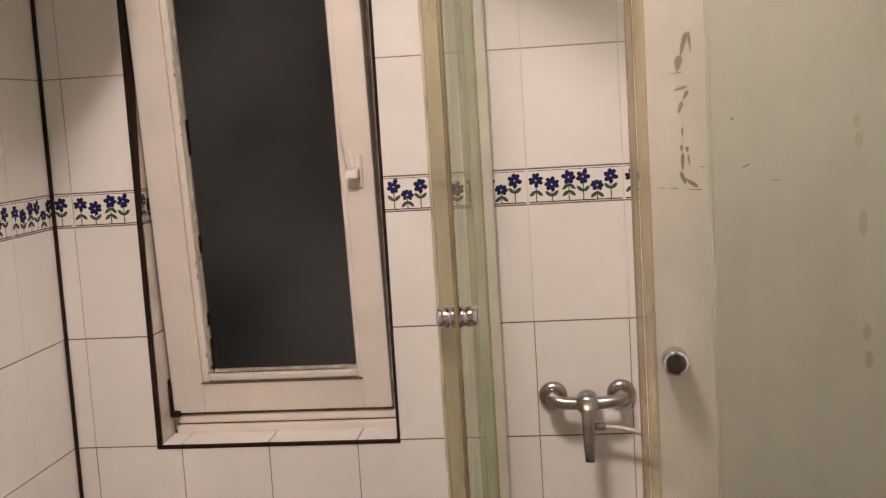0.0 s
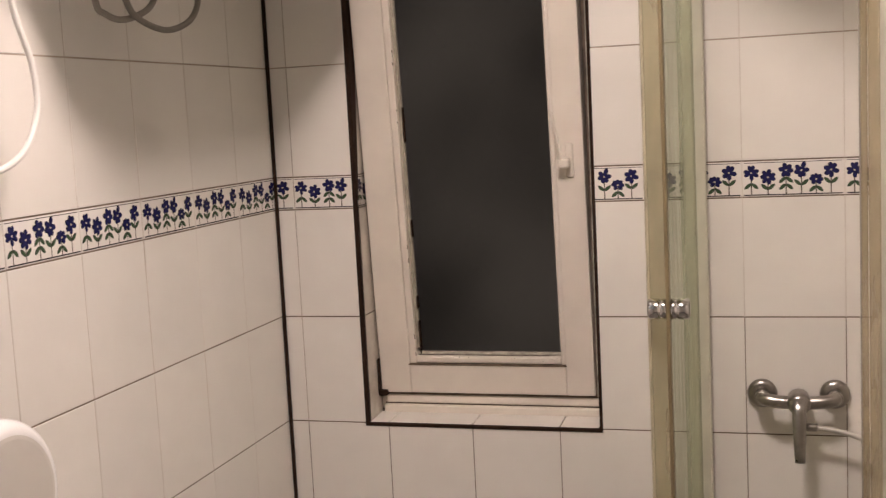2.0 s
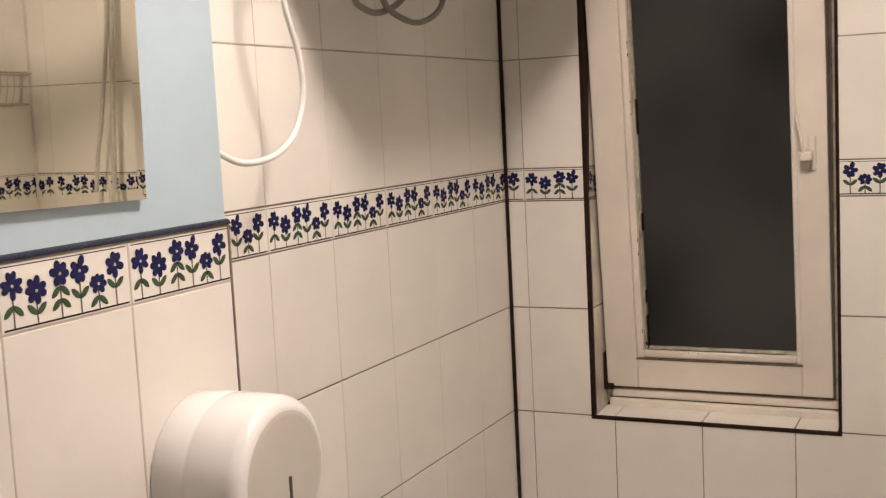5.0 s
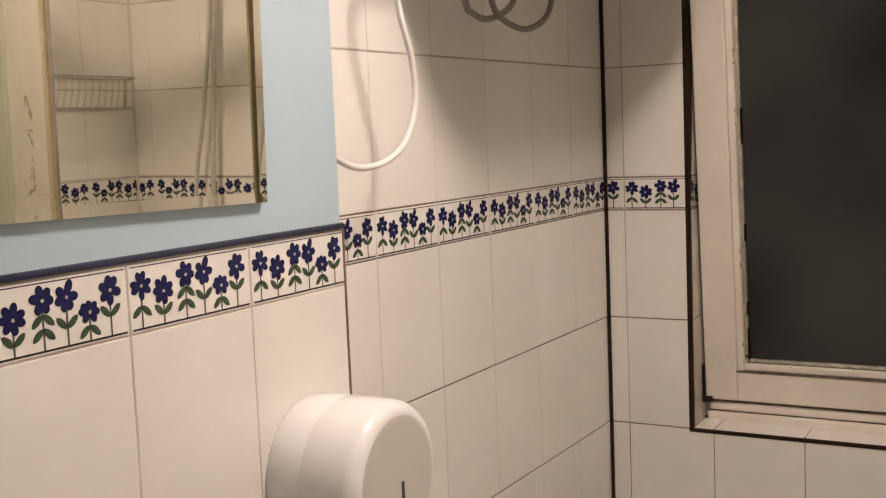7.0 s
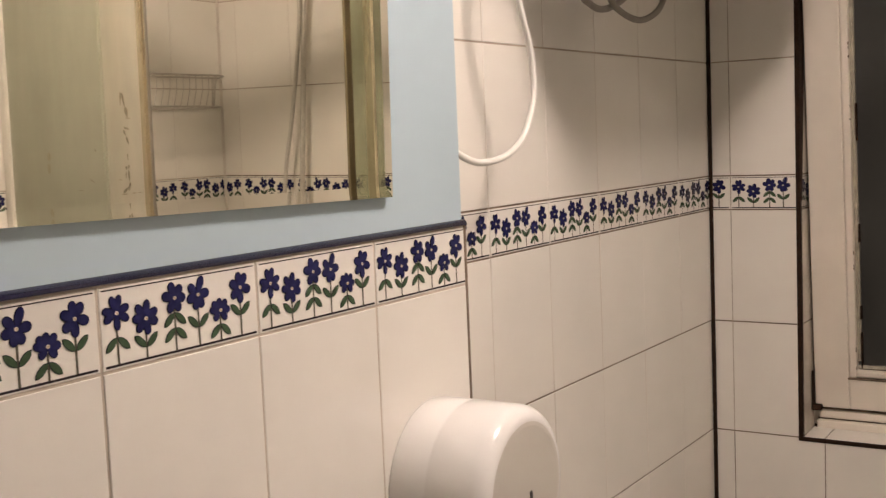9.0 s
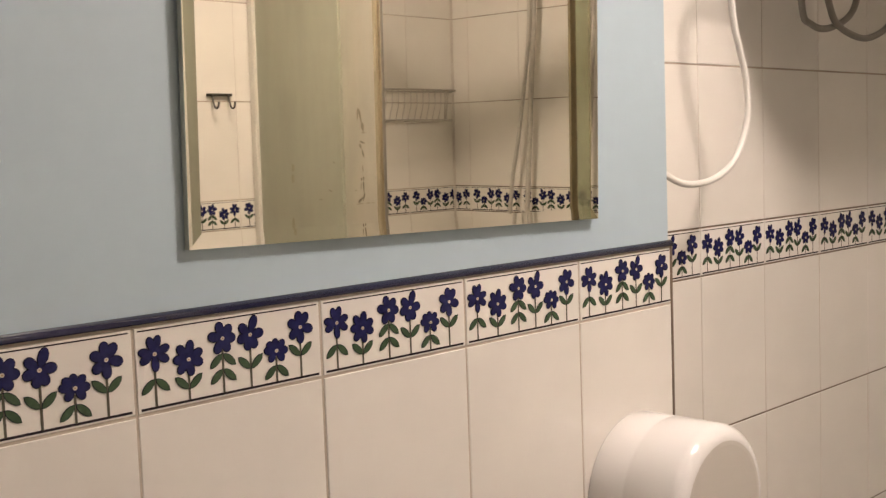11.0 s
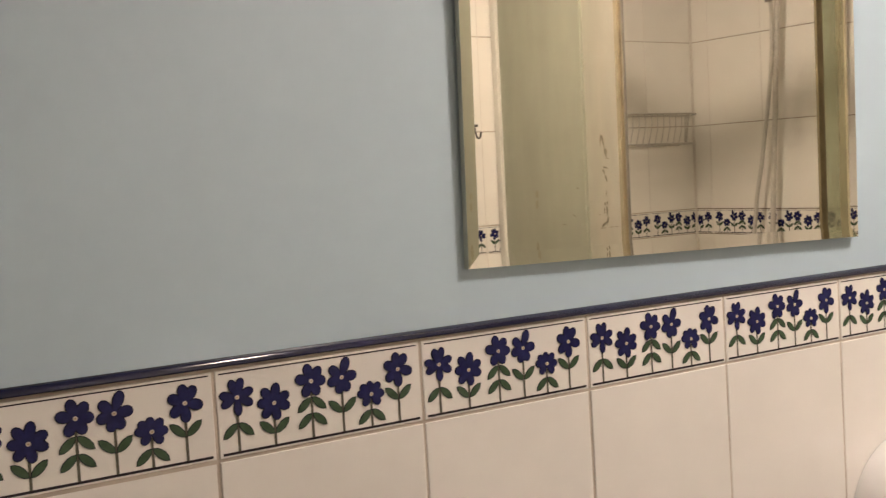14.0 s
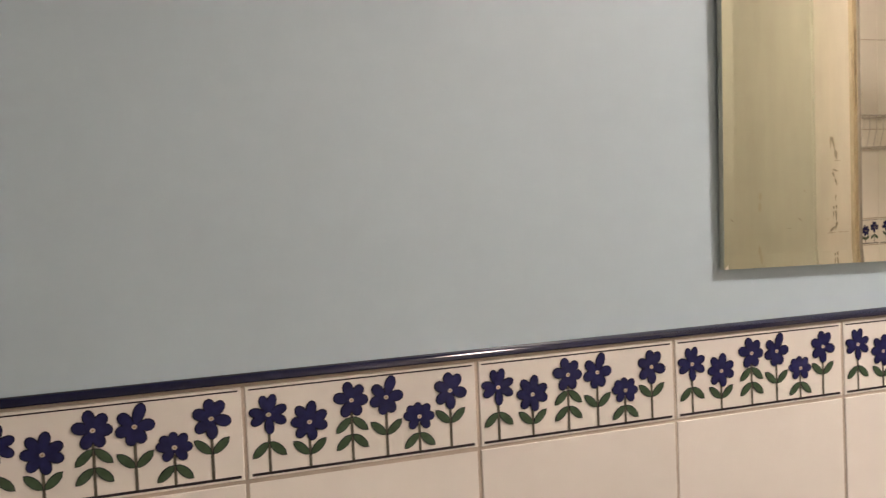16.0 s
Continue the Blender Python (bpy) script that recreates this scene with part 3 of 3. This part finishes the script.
ring = [(0.004, -0.306)] + [(0.252 + 0.105 * math.sin(a), -0.201 - 0.105 * math.cos(a)) for a in [math.pi / 2 * k / 8 for k in range(9)]] + [(0.272 + 0.085 * math.cos(a), 0.339 + 0.085 * math.sin(a)) for a in [math.pi / 2 * k / 6 for k in range(7)]] + [(0.004, 0.424)]
low, mid, high = ([bm.verts.new((x * k if x > 0.01 else x, y * k, z)) for x, y in ring] for z, k in ((0.0, 0.985), (0.012, 1.0), (0.50, 1.0)))
for p, q in ((low, mid), (mid, high)):
    for i in range(len(ring)):
        bm.faces.new((p[i], p[(i + 1) % len(ring)], q[(i + 1) % len(ring)], q[i]))
bm.faces.new(list(reversed(low)))
bm.faces.new(high)
part("casing", bm, PLASTIC, heater)
part("pipe_stub", tube_bm([(0.12, -0.04, 0.01), (0.12, -0.04, -0.03)], 0.011, 12), CHROME_DULL, heater)

tagged(obj("power_cable", tube_bm([(0.125, -0.875, 2.045), (0.122, -0.92, 2.015), (0.108, -1.01, 2.0), (0.098, -1.04, 1.955), (0.095, -1.031, 1.881), (0.095, -1.017, 1.842), (0.095, -1.0, 1.803), (0.095, -0.994, 1.753), (0.095, -1.005, 1.716), (0.095, -1.034, 1.679), (0.095, -1.078, 1.658), (0.095, -1.129, 1.65), (0.088, -1.161, 1.652), (0.08, -1.191, 1.666), (0.072, -1.226, 1.686), (0.06, -1.251, 1.736)], 0.0048, 12), CABLE, smooth=True), "white power cable hanging in a loop from the water heater", "cable")
tagged(obj("coiled_hose", tube_bm([(0.12, -0.813, 2.035), (0.1, -0.835, 1.97), (0.095, -0.823, 1.9), (0.095, -0.798, 1.886), (0.095, -0.761, 1.88), (0.095, -0.715, 1.887), (0.095, -0.661, 1.907), (0.098, -0.641, 1.937), (0.1, -0.646, 1.982), (0.105, -0.704, 2.002), (0.107, -0.769, 1.965), (0.105, -0.747, 1.905), (0.105, -0.708, 1.881), (0.105, -0.627, 1.87), (0.105, -0.55, 1.888), (0.105, -0.511, 1.918), (0.105, -0.503, 1.958), (0.11, -0.521, 1.998), (0.12, -0.551, 2.035)], 0.0055, 12), HOSE_GREY, smooth=True), "grey hose in loose coils below the water heater", "hose")

# ---- shower ----
shower = thing("shower_enclosure", "corner shower enclosure of limescaled glass with both sliding doors open", "shower enclosure", at=(0.93, -0.74, 0))
off = Matrix.Translation((-0.93, 0.74, 0))


def sh(name, bm, mat, label="", parent=None, smooth=False):
    ob = part(name, bm, mat, parent or shower, label, smooth=smooth)
    if parent is None:
        ob.matrix_parent_inverse = off
    return ob


RT = 2.25      # underside of the top rail
YD, XD = -0.730, 0.925


def rail(name, z0, z1):
    bm = bmesh.new()
    line = [(XD + 0.015, -0.006), (XD + 0.022, -0.34)] + [(1.310 - 0.363 * math.cos(a), -0.34 - 0.385 * math.sin(a)) for a in [math.pi / 2 * k / 12 for k in range(1, 13)]] + [(XR - 0.006, -0.725)]
    rings = []
    for i, (x, y) in enumerate(line):
        a, b = line[max(i - 1, 0)], line[min(i + 1, len(line) - 1)]
        d = Vector((b[0] - a[0], b[1] - a[1])).normalized()
        n = Vector((-d.y, d.x)) * 0.030
        rings.append([bm.verts.new(p) for p in ((x + n.x, y + n.y, z0), (x - n.x, y - n.y, z0), (x - n.x, y - n.y, z1), (x + n.x, y + n.y, z1))])
    for p, q in zip(rings, rings[1:]):
        for i in range(4):
            bm.faces.new((p[i], p[(i + 1) % 4], q[(i + 1) % 4], q[i]))
    bm.faces.new(list(reversed(rings[0])))
    bm.faces.new(rings[-1])
    bmesh.ops.recalc_face_normals(bm, faces=bm.faces)
    sh(name, bm, ALU, "white rail curved round the corner")


rail("top_rail", RT, RT + 0.032)
rail("bottom_rail", 0.0, 0.05)
sh("wall_profile", box_bm((XD + 0.006, -0.030, 0.05), (XD + 0.052, -0.003, RT), 0.003), OLIVE)
sh("wall_profile", box_bm((XR - 0.028, YD - 0.02, 0.05), (XR - 0.003, YD + 0.026, RT), 0.003), ALU)
# doors along the window side, slid back
XL, YL = XD + 0.004, -0.414     # glass and leading edge of the left door
ld = sh("left_door", box_bm((XL - 0.003, YL, 0.05), (XL + 0.003, -0.012, RT), 0.0015), GREEN_GLASS, "greenish glass sliding door, slid open")
sh("fixed_pane", box_bm((XD + 0.026, -0.36, 0.05), (XD + 0.032, -0.03, RT), 0.0015), SIDE_GLASS, "greenish fixed glass pane")
sh("door_edge", box_bm((XL - 0.0035, YL - 0.005, 0.05), (XL + 0.0035, YL + 0.018, RT), 0.0015), SEAL_BROWN, "brown rubber edge of the sliding door", ld)
turned = Matrix.Translation((XL - 0.004, -0.350, 0)) @ Matrix.Rotation(radians(-66), 4, "Z")
bm = box_bm((-0.002, -0.036, 0.05), (0.002, 0.0, RT), 0.001)
bmesh.ops.transform(bm, matrix=turned, verts=bm.verts)
sh("seal", bm, SEAL_OLIVE, "clear plastic seal", ld)
bm = box_bm((-0.003, -0.0405, 0.05), (0.003, -0.036, RT), 0.001)
bmesh.ops.transform(bm, matrix=turned, verts=bm.verts)
sh("seal_lip", bm, SEAL, "yellow magnetic seal lip", ld)
# doors along the room side
SKEW = 0.056   # skews the fixed pane to fit the camera's view of it in the mirror
rd = sh("right_door", box_bm((1.252, YD + 0.004, 0.05), (1.68, YD + 0.010, RT), 0.0015), LEAF_GLASS, "limescaled glass sliding door with wiped streaks, slid open")
bm = box_bm((1.340, YD - 0.031, 0.05), (XR - 0.01, YD - 0.025, RT), 0.0015)
for v in bm.verts:
    v.co.y += SKEW * (v.co.x - 1.34)
sh("fixed_pane", bm, FIXED_GLASS, "greenish limescaled fixed glass pane")
sh("pane_edge", box_bm((1.336, YD - 0.0325, 0.05), (1.3405, YD - 0.0235, RT), 0.001), FIXED_GLASS, "pale edge of the fixed pane")
sh("seal", box_bm((1.240, YD + 0.002, 0.05), (1.256, YD + 0.012, RT), 0.002), SEAL_PALE, "clear plastic seal", rd)
sh("seal_lip", box_bm((1.230, YD + 0.001, 0.05), (1.239, YD + 0.011, RT), 0.002), SEAL_TAN, "tan magnetic seal lip", rd)
sh("seal_edge", box_bm((1.2280, YD + 0.002, 0.05), (1.2297, YD + 0.011, RT), 0.0006), HOSE_GREY, "dark edge of the seal", rd)


STAIN = coated_glass("brown stain on the glass", (0.96, 0.93, 0.86), (0.58, 0.50, 0.37), 0.10, 0.09)
for x, z, tall in ((1.545, 1.655, 0.010), (1.547, 1.628, 0.012), (1.551, 1.510, 0.020), (1.554, 1.352, 0.012), (1.556, 1.312, 0.014)):
    bm = bmesh.new()
    ellipse(bm, 0, 0, 0.006, tall, 0, 0, 0, 12)
    bmesh.ops.transform(bm, matrix=Matrix.Translation((1.15 + (x - 1.15) * 0.988, YD - 0.0316 + SKEW * (x - 1.342), 1.70 + (z - 1.70) * 0.988)) @ Matrix.Rotation(radians(90), 4, "X"), verts=bm.verts)
    sh("stain", bm, STAIN)
# Dark patches stand in for what shows through bare glass in the film.
MARK = coated_glass("dark patch for bare glass", (0.78, 0.75, 0.69), (0.20, 0.165, 0.13), 0.27, 0.17)
for x, z, long, wide, turn in ((1.297, 1.797, 0.020, 0.0045, 75), (1.306, 1.800, 0.018, 0.003, 95), (1.289, 1.770, 0.014, 0.007, 80), (1.284, 1.757, 0.012, 0.0012, 5), (1.291, 1.735, 0.012, 0.003, 15), (1.298, 1.725, 0.009, 0.004, 60), (1.290, 1.708, 0.011, 0.004, 70),
                              (1.292, 1.672, 0.010, 0.002, 90), (1.290, 1.650, 0.006, 0.003, 90), (1.298, 1.648, 0.005, 0.0035, 90), (1.291, 1.630, 0.016, 0.0035, 88), (1.300, 1.632, 0.010, 0.002, 95), (1.291, 1.607, 0.012, 0.004, 110), (1.302, 1.600, 0.014, 0.004, -35),
                              (1.259, 1.594, 0.007, 0.001, -3), (1.276, 1.593, 0.010, 0.001, -3), (1.306, 1.590, 0.014, 0.001, -4), (1.318, 1.622, 0.006, 0.0008, -3)):
    bm = bmesh.new()
    ellipse(bm, 0, 0, long * 0.85, wide * 0.7, 0, 0, 0, 12, 0.5)
    bmesh.ops.transform(bm, matrix=Matrix.Translation((x + 0.012, YD + 0.0036, z - 0.020)) @ Matrix.Rotation(radians(90), 4, "X") @ Matrix.Rotation(radians(turn), 4, "Z"), verts=bm.verts)
    sh("wiped_streak", bm, MARK, "", rd)
for x, z, long, wide, turn in ((1.389, 1.600, 0.009, 0.0016, 25), (1.430, 1.578, 0.010, 0.0009, -3), (1.372, 1.668, 0.004, 0.002, 40)):
    bm = bmesh.new()
    ellipse(bm, 0, 0, long * 0.85, wide * 0.7, 0, 0, 0, 12, 0.5)
    bmesh.ops.transform(bm, matrix=Matrix.Translation((1.15 + (x - 1.15) * 0.988, YD - 0.0314 + SKEW * (x - 1.342), 1.70 + (z - 1.70) * 0.988)) @ Matrix.Rotation(radians(90), 4, "X") @ Matrix.Rotation(radians(turn), 4, "Z"), verts=bm.verts)
    sh("wiped_streak", bm, MARK)


for o in shower.children_recursive:
    if o.name.split(".")[0] in ("left_door", "right_door", "fixed_pane", "pane_edge", "seal"):
        o.visible_shadow = False   # lets the lamp light into the shower


def knob(x, y, z, direction, parent):
    m = Matrix.Translation((x, y, z)) @ Vector(direction).to_track_quat("Z", "Y").to_matrix().to_4x4()
    prof = [(0.0, 0.0175), (0.0015, 0.019), (0.010, 0.018), (0.011, 0.0172), (0.013, 0.0172), (0.014, 0.0183), (0.016, 0.0187), (0.031, 0.0187), (0.033, 0.017)]
    k = sh("knob", lathe_bm(prof, m, 32), CHROME, "round chrome door knob", parent, True)
    # Cap is coloured dark in place of the dark room it would reflect.
    sh("knob_cap", lathe_bm([(0.0325, 0.015), (0.0338, 0.0145), (0.0342, 0.012)], m, 28), SLOT_GLOSS, "polished cap coloured for its dark reflection", parent, True)


knob(XL - 0.003, -0.398, 1.338, (-1, 0, 0), ld)
knob(XL + 0.003, -0.398, 1.338, (1, 0, 0), ld)
knob(1.281, YD + 0.004, 1.322, (0, -1, 0), rd)
knob(1.281, YD + 0.010, 1.322, (0, 1, 0), rd)

# mixer
MX, MZ = 1.152, 1.088
mixer = thing("shower_mixer", "chrome wall-mounted single-lever shower mixer", "shower mixer", at=(MX, -THICK, MZ))
back = Matrix.Rotation(radians(90), 4, "X")


def mx(name, bm, mat=CHROME_DULL, label="", smooth=True):
    return part(name, bm, mat, mixer, label, smooth=smooth)


for s in (-1, 1):
    m = Matrix.Translation((s * 0.072, 0.004, 0.002)) @ back
    mx("rosette", lathe_bm([(0.0, 0.030), (0.004, 0.0305), (0.010, 0.028), (0.014, 0.021), (0.0145, 0.014)], m, 36))
    mx("union_nut", lathe_bm([(0.012, 0.0135), (0.03, 0.0135), (0.034, 0.015), (0.046, 0.015), (0.049, 0.012)], m, 24))
    mx("arm", tube_bm([(s * 0.072, -0.038, 0.002), (s * 0.066, -0.048, 0.001), (s * 0.045, -0.053, -0.002), (s * 0.015, -0.053, -0.004)], 0.0135, 16))
mx("body", lathe_bm([(0.014, 0.012), (0.018, 0.019), (0.03, 0.0225), (0.066, 0.0235), (0.078, 0.0215), (0.084, 0.014)], Matrix.Translation((0, 0, -0.002)) @ back, 32))
bm = bmesh.new()
prof = [(0.012, 0.0125, -0.078), (-0.01, 0.0138, -0.092), (-0.05, 0.0130, -0.100), (-0.09, 0.0112, -0.106), (-0.112, 0.0100, -0.108)]
rings = [[bm.verts.new((hw * math.cos(a), y + 0.0065 * math.sin(a), z)) for a in [2 * math.pi * i / 14 for i in range(14)]] for z, hw, y in prof]
for p, q in zip(rings, rings[1:]):
    for i in range(14):
        bm.faces.new((p[i], p[(i + 1) % 14], q[(i + 1) % 14], q[i]))
bm.faces.new(rings[-1])
bm.faces.new(list(reversed(rings[0])))
bmesh.ops.recalc_face_normals(bm, faces=bm.faces)
mx("lever", bm, CHROME_DULL, "long chrome lever pointing down")
mx("hose_outlet", lathe_bm([(0.0, 0.007), (0.012, 0.0085), (0.026, 0.0085), (0.03, 0.0065)], Matrix.Translation((0.006, -0.05, -0.055)) @ Matrix.Rotation(radians(90), 4, "Y"), 20))
tagged(obj("shower_hose", tube_bm([(MX + 0.030, -0.056, MZ - 0.056), (MX + 0.07, -0.058, MZ - 0.060), (MX + 0.125, -0.06, MZ - 0.078), (MX + 0.20, -0.06, MZ - 0.13), (MX + 0.27, -0.06, MZ - 0.10), (MX + 0.305, -0.06, MZ + 0.08), (1.445, -0.06, 1.42), (1.425, -0.06, 1.60), (1.400, -0.06, 1.72), (1.362, -0.06, 1.95), (1.345, -0.07, 2.09), (1.341, -0.08, 2.15)], 0.0056, 12, ribs=0.06, pitch=0.005, step=0.0013), HOSE_METAL, smooth=True), "metal spiral shower hose", "hose")
bar = thing("shower_bar", "chrome riser bar with a hand shower", "shower bar", at=(1.368, -0.05, 1.50))
part("bar", tube_bm([(0.030, 0, -0.27), (0.012, 0, 0.02), (-0.012, 0, 0.40), (-0.034, 0, 0.76)], 0.0075, 16), HOSE_METAL, bar, smooth=True)
for z, x in ((-0.24, 0.028), (0.74, -0.033)):
    part("bracket", lathe_bm([(0.0, 0.012), (0.03, 0.012), (0.044, 0.017)], Matrix.Translation((x, -0.002, z)) @ Matrix.Rotation(radians(-90), 4, "X"), 20), CHROME_DULL, bar, smooth=True)
hs = part("hand_shower", tube_bm([(-0.024, -0.03, 0.64), (-0.028, -0.045, 0.70), (-0.03, -0.065, 0.76)], 0.011, 14), CHROME_DULL, bar, "chrome hand shower", smooth=True)
part("spray_head", lathe_bm([(0.0, 0.012), (0.014, 0.036), (0.028, 0.040), (0.032, 0.036)], Matrix.Translation((-0.03, -0.06, 0.765)) @ Matrix.Rotation(radians(125), 4, "X"), 28), CHROME_DULL, hs, smooth=True)

# wire basket in the corner
basket = thing("wire_basket", "chrome wire soap basket on the shower wall in the corner", "basket", at=(XR - THICK, -0.22, 1.78))


def wires(name, lines, r):
    bm = bmesh.new()
    for l in lines:
        tube_bm([(a - XR + THICK, b + 0.22, c - 1.78) for a, b, c in l], r, 6, bm=bm, step=0.03)
    return part(name, bm, WIRE, basket, smooth=True)


def outline(k, z):
    a, b, c = XR - 0.008, XR - 0.115 + k, XR - 0.09 + k
    return [(a, -0.42, z), (b, -0.42, z), (b, -0.13, z), (c, -0.09, z), (a, -0.02, z), (a, -0.42, z)]


def rim(k, z):
    p = outline(k, z)
    return [[p[i], p[i + 1]] for i in range(5)]


wires("rim", rim(-0.008, 1.857), 0.0026)
wires("lower_rim", rim(0.006, 1.773), 0.0022)
lines = []
for k in range(12):
    y = -0.41 + k * 0.0236
    lines.append([(XR - 0.123, y, 1.857), (XR - 0.109, y, 1.773), (XR - 0.010, y, 1.773)])
for k in range(4):
    f = k / 4
    lines.append([(XR - 0.09 + 0.08 * f, -0.11 + 0.06 * f, 1.857), (XR - 0.078 + 0.07 * f, -0.11 + 0.06 * f, 1.773)])
wires("wire", lines, 0.0012)

# hooks
hooks = thing("hook_rail", "small dark metal rail with two hooks on the tiles", "hooks", at=(XR - THICK, -0.845, 1.842))
part("rail", box_bm((-0.005, -0.037, -0.004), (0.002, 0.037, 0.003), 0.001), HOOKM, hooks)
for s in (-0.024, 0.024):
    part("hook", tube_bm([(-0.004, s, 0), (-0.010, s, -0.02), (-0.018, s, -0.034), (-0.030, s, -0.032), (-0.034, s, -0.018)], 0.0026, 8), HOOKM, hooks, smooth=True)

# ---- lamp ----
lamp = thing("ceiling_lamp", "round ceiling lamp with a white base", "lamp", at=(LAMP[0], LAMP[1], TOP))
part("base", lathe_bm([(-0.012, 0.10), (-0.010, 0.15), (-0.001, 0.15)], Matrix.Identity(4), 40), PLASTIC, lamp)
# Drum added out of view to keep lamplight off ceiling and far walls.
shade = lathe_bm([(-0.012, 0.150), (-0.212, 0.165), (-0.212, 0.160), (-0.014, 0.145)], Matrix.Identity(4), 48, cap=False)
part("shade", shade, PLASTIC, lamp, "unseen drum shade added to shape the lamplight", smooth=True)

# ---- tiles on the walls ----
jx = [0.0473 + 0.2 * k for k in range(-1, 10)]
lay(wall_window, plane((0, THICK, 0), (1, 0, 0), (0, -1, 0)), jx, ROWZ, (0, XR), hole=WIN, filler=lambda u, v: GROUT if v < 0.9 or (u > 0.9 and v < 1.2) else GROUT_WHITE if u > 0.9 else GROUT_MID)
lay(wall_left, plane((-THICK, 0, 0), (0, 1, 0), (1, 0, 0)), [-0.975 + 0.1965 * k for k in range(-2, 6)], ROWZ, (YN - 0.01, 0), filler=lambda u, v: GROUT_MID if v > 1.6 else GROUT_PALE)
nearz = [0, 0.245, 0.495, 0.745, 0.995, 1.245, 1.4955, 1.571]
lay(wall_near, plane((XN - THICK, 0, 0), (0, 1, 0), (1, 0, 0)), [YN - 0.2 * k for k in range(11, -1, -1)], nearz, (YB - 0.08, YN - 0.003), border=1.4955, gap_u=0.0026, gap_v=0.0026)
lay(wall_right, plane((XR + THICK, 0, 0), (0, -1, 0), (-1, 0, 0)), [-0.01 + 0.2 * k for k in range(18)], ROWZ, (0, -YB), filler=lambda u, v: GROUT_WHITE)
pale_courses(wall_window, plane((0, THICK, 0), (1, 0, 0), (0, -1, 0)), (1.825, 2.075), ((0.004, WIN[0] - 0.006), (WIN[1] + 0.006, XR - 0.004)), 0.0027, GROUT_MID)
pale_courses(wall_left, plane((-THICK, 0, 0), (0, 1, 0), (1, 0, 0)), (1.825, 2.075), ((YN, -0.01),), 0.0027, GROUT_MID)
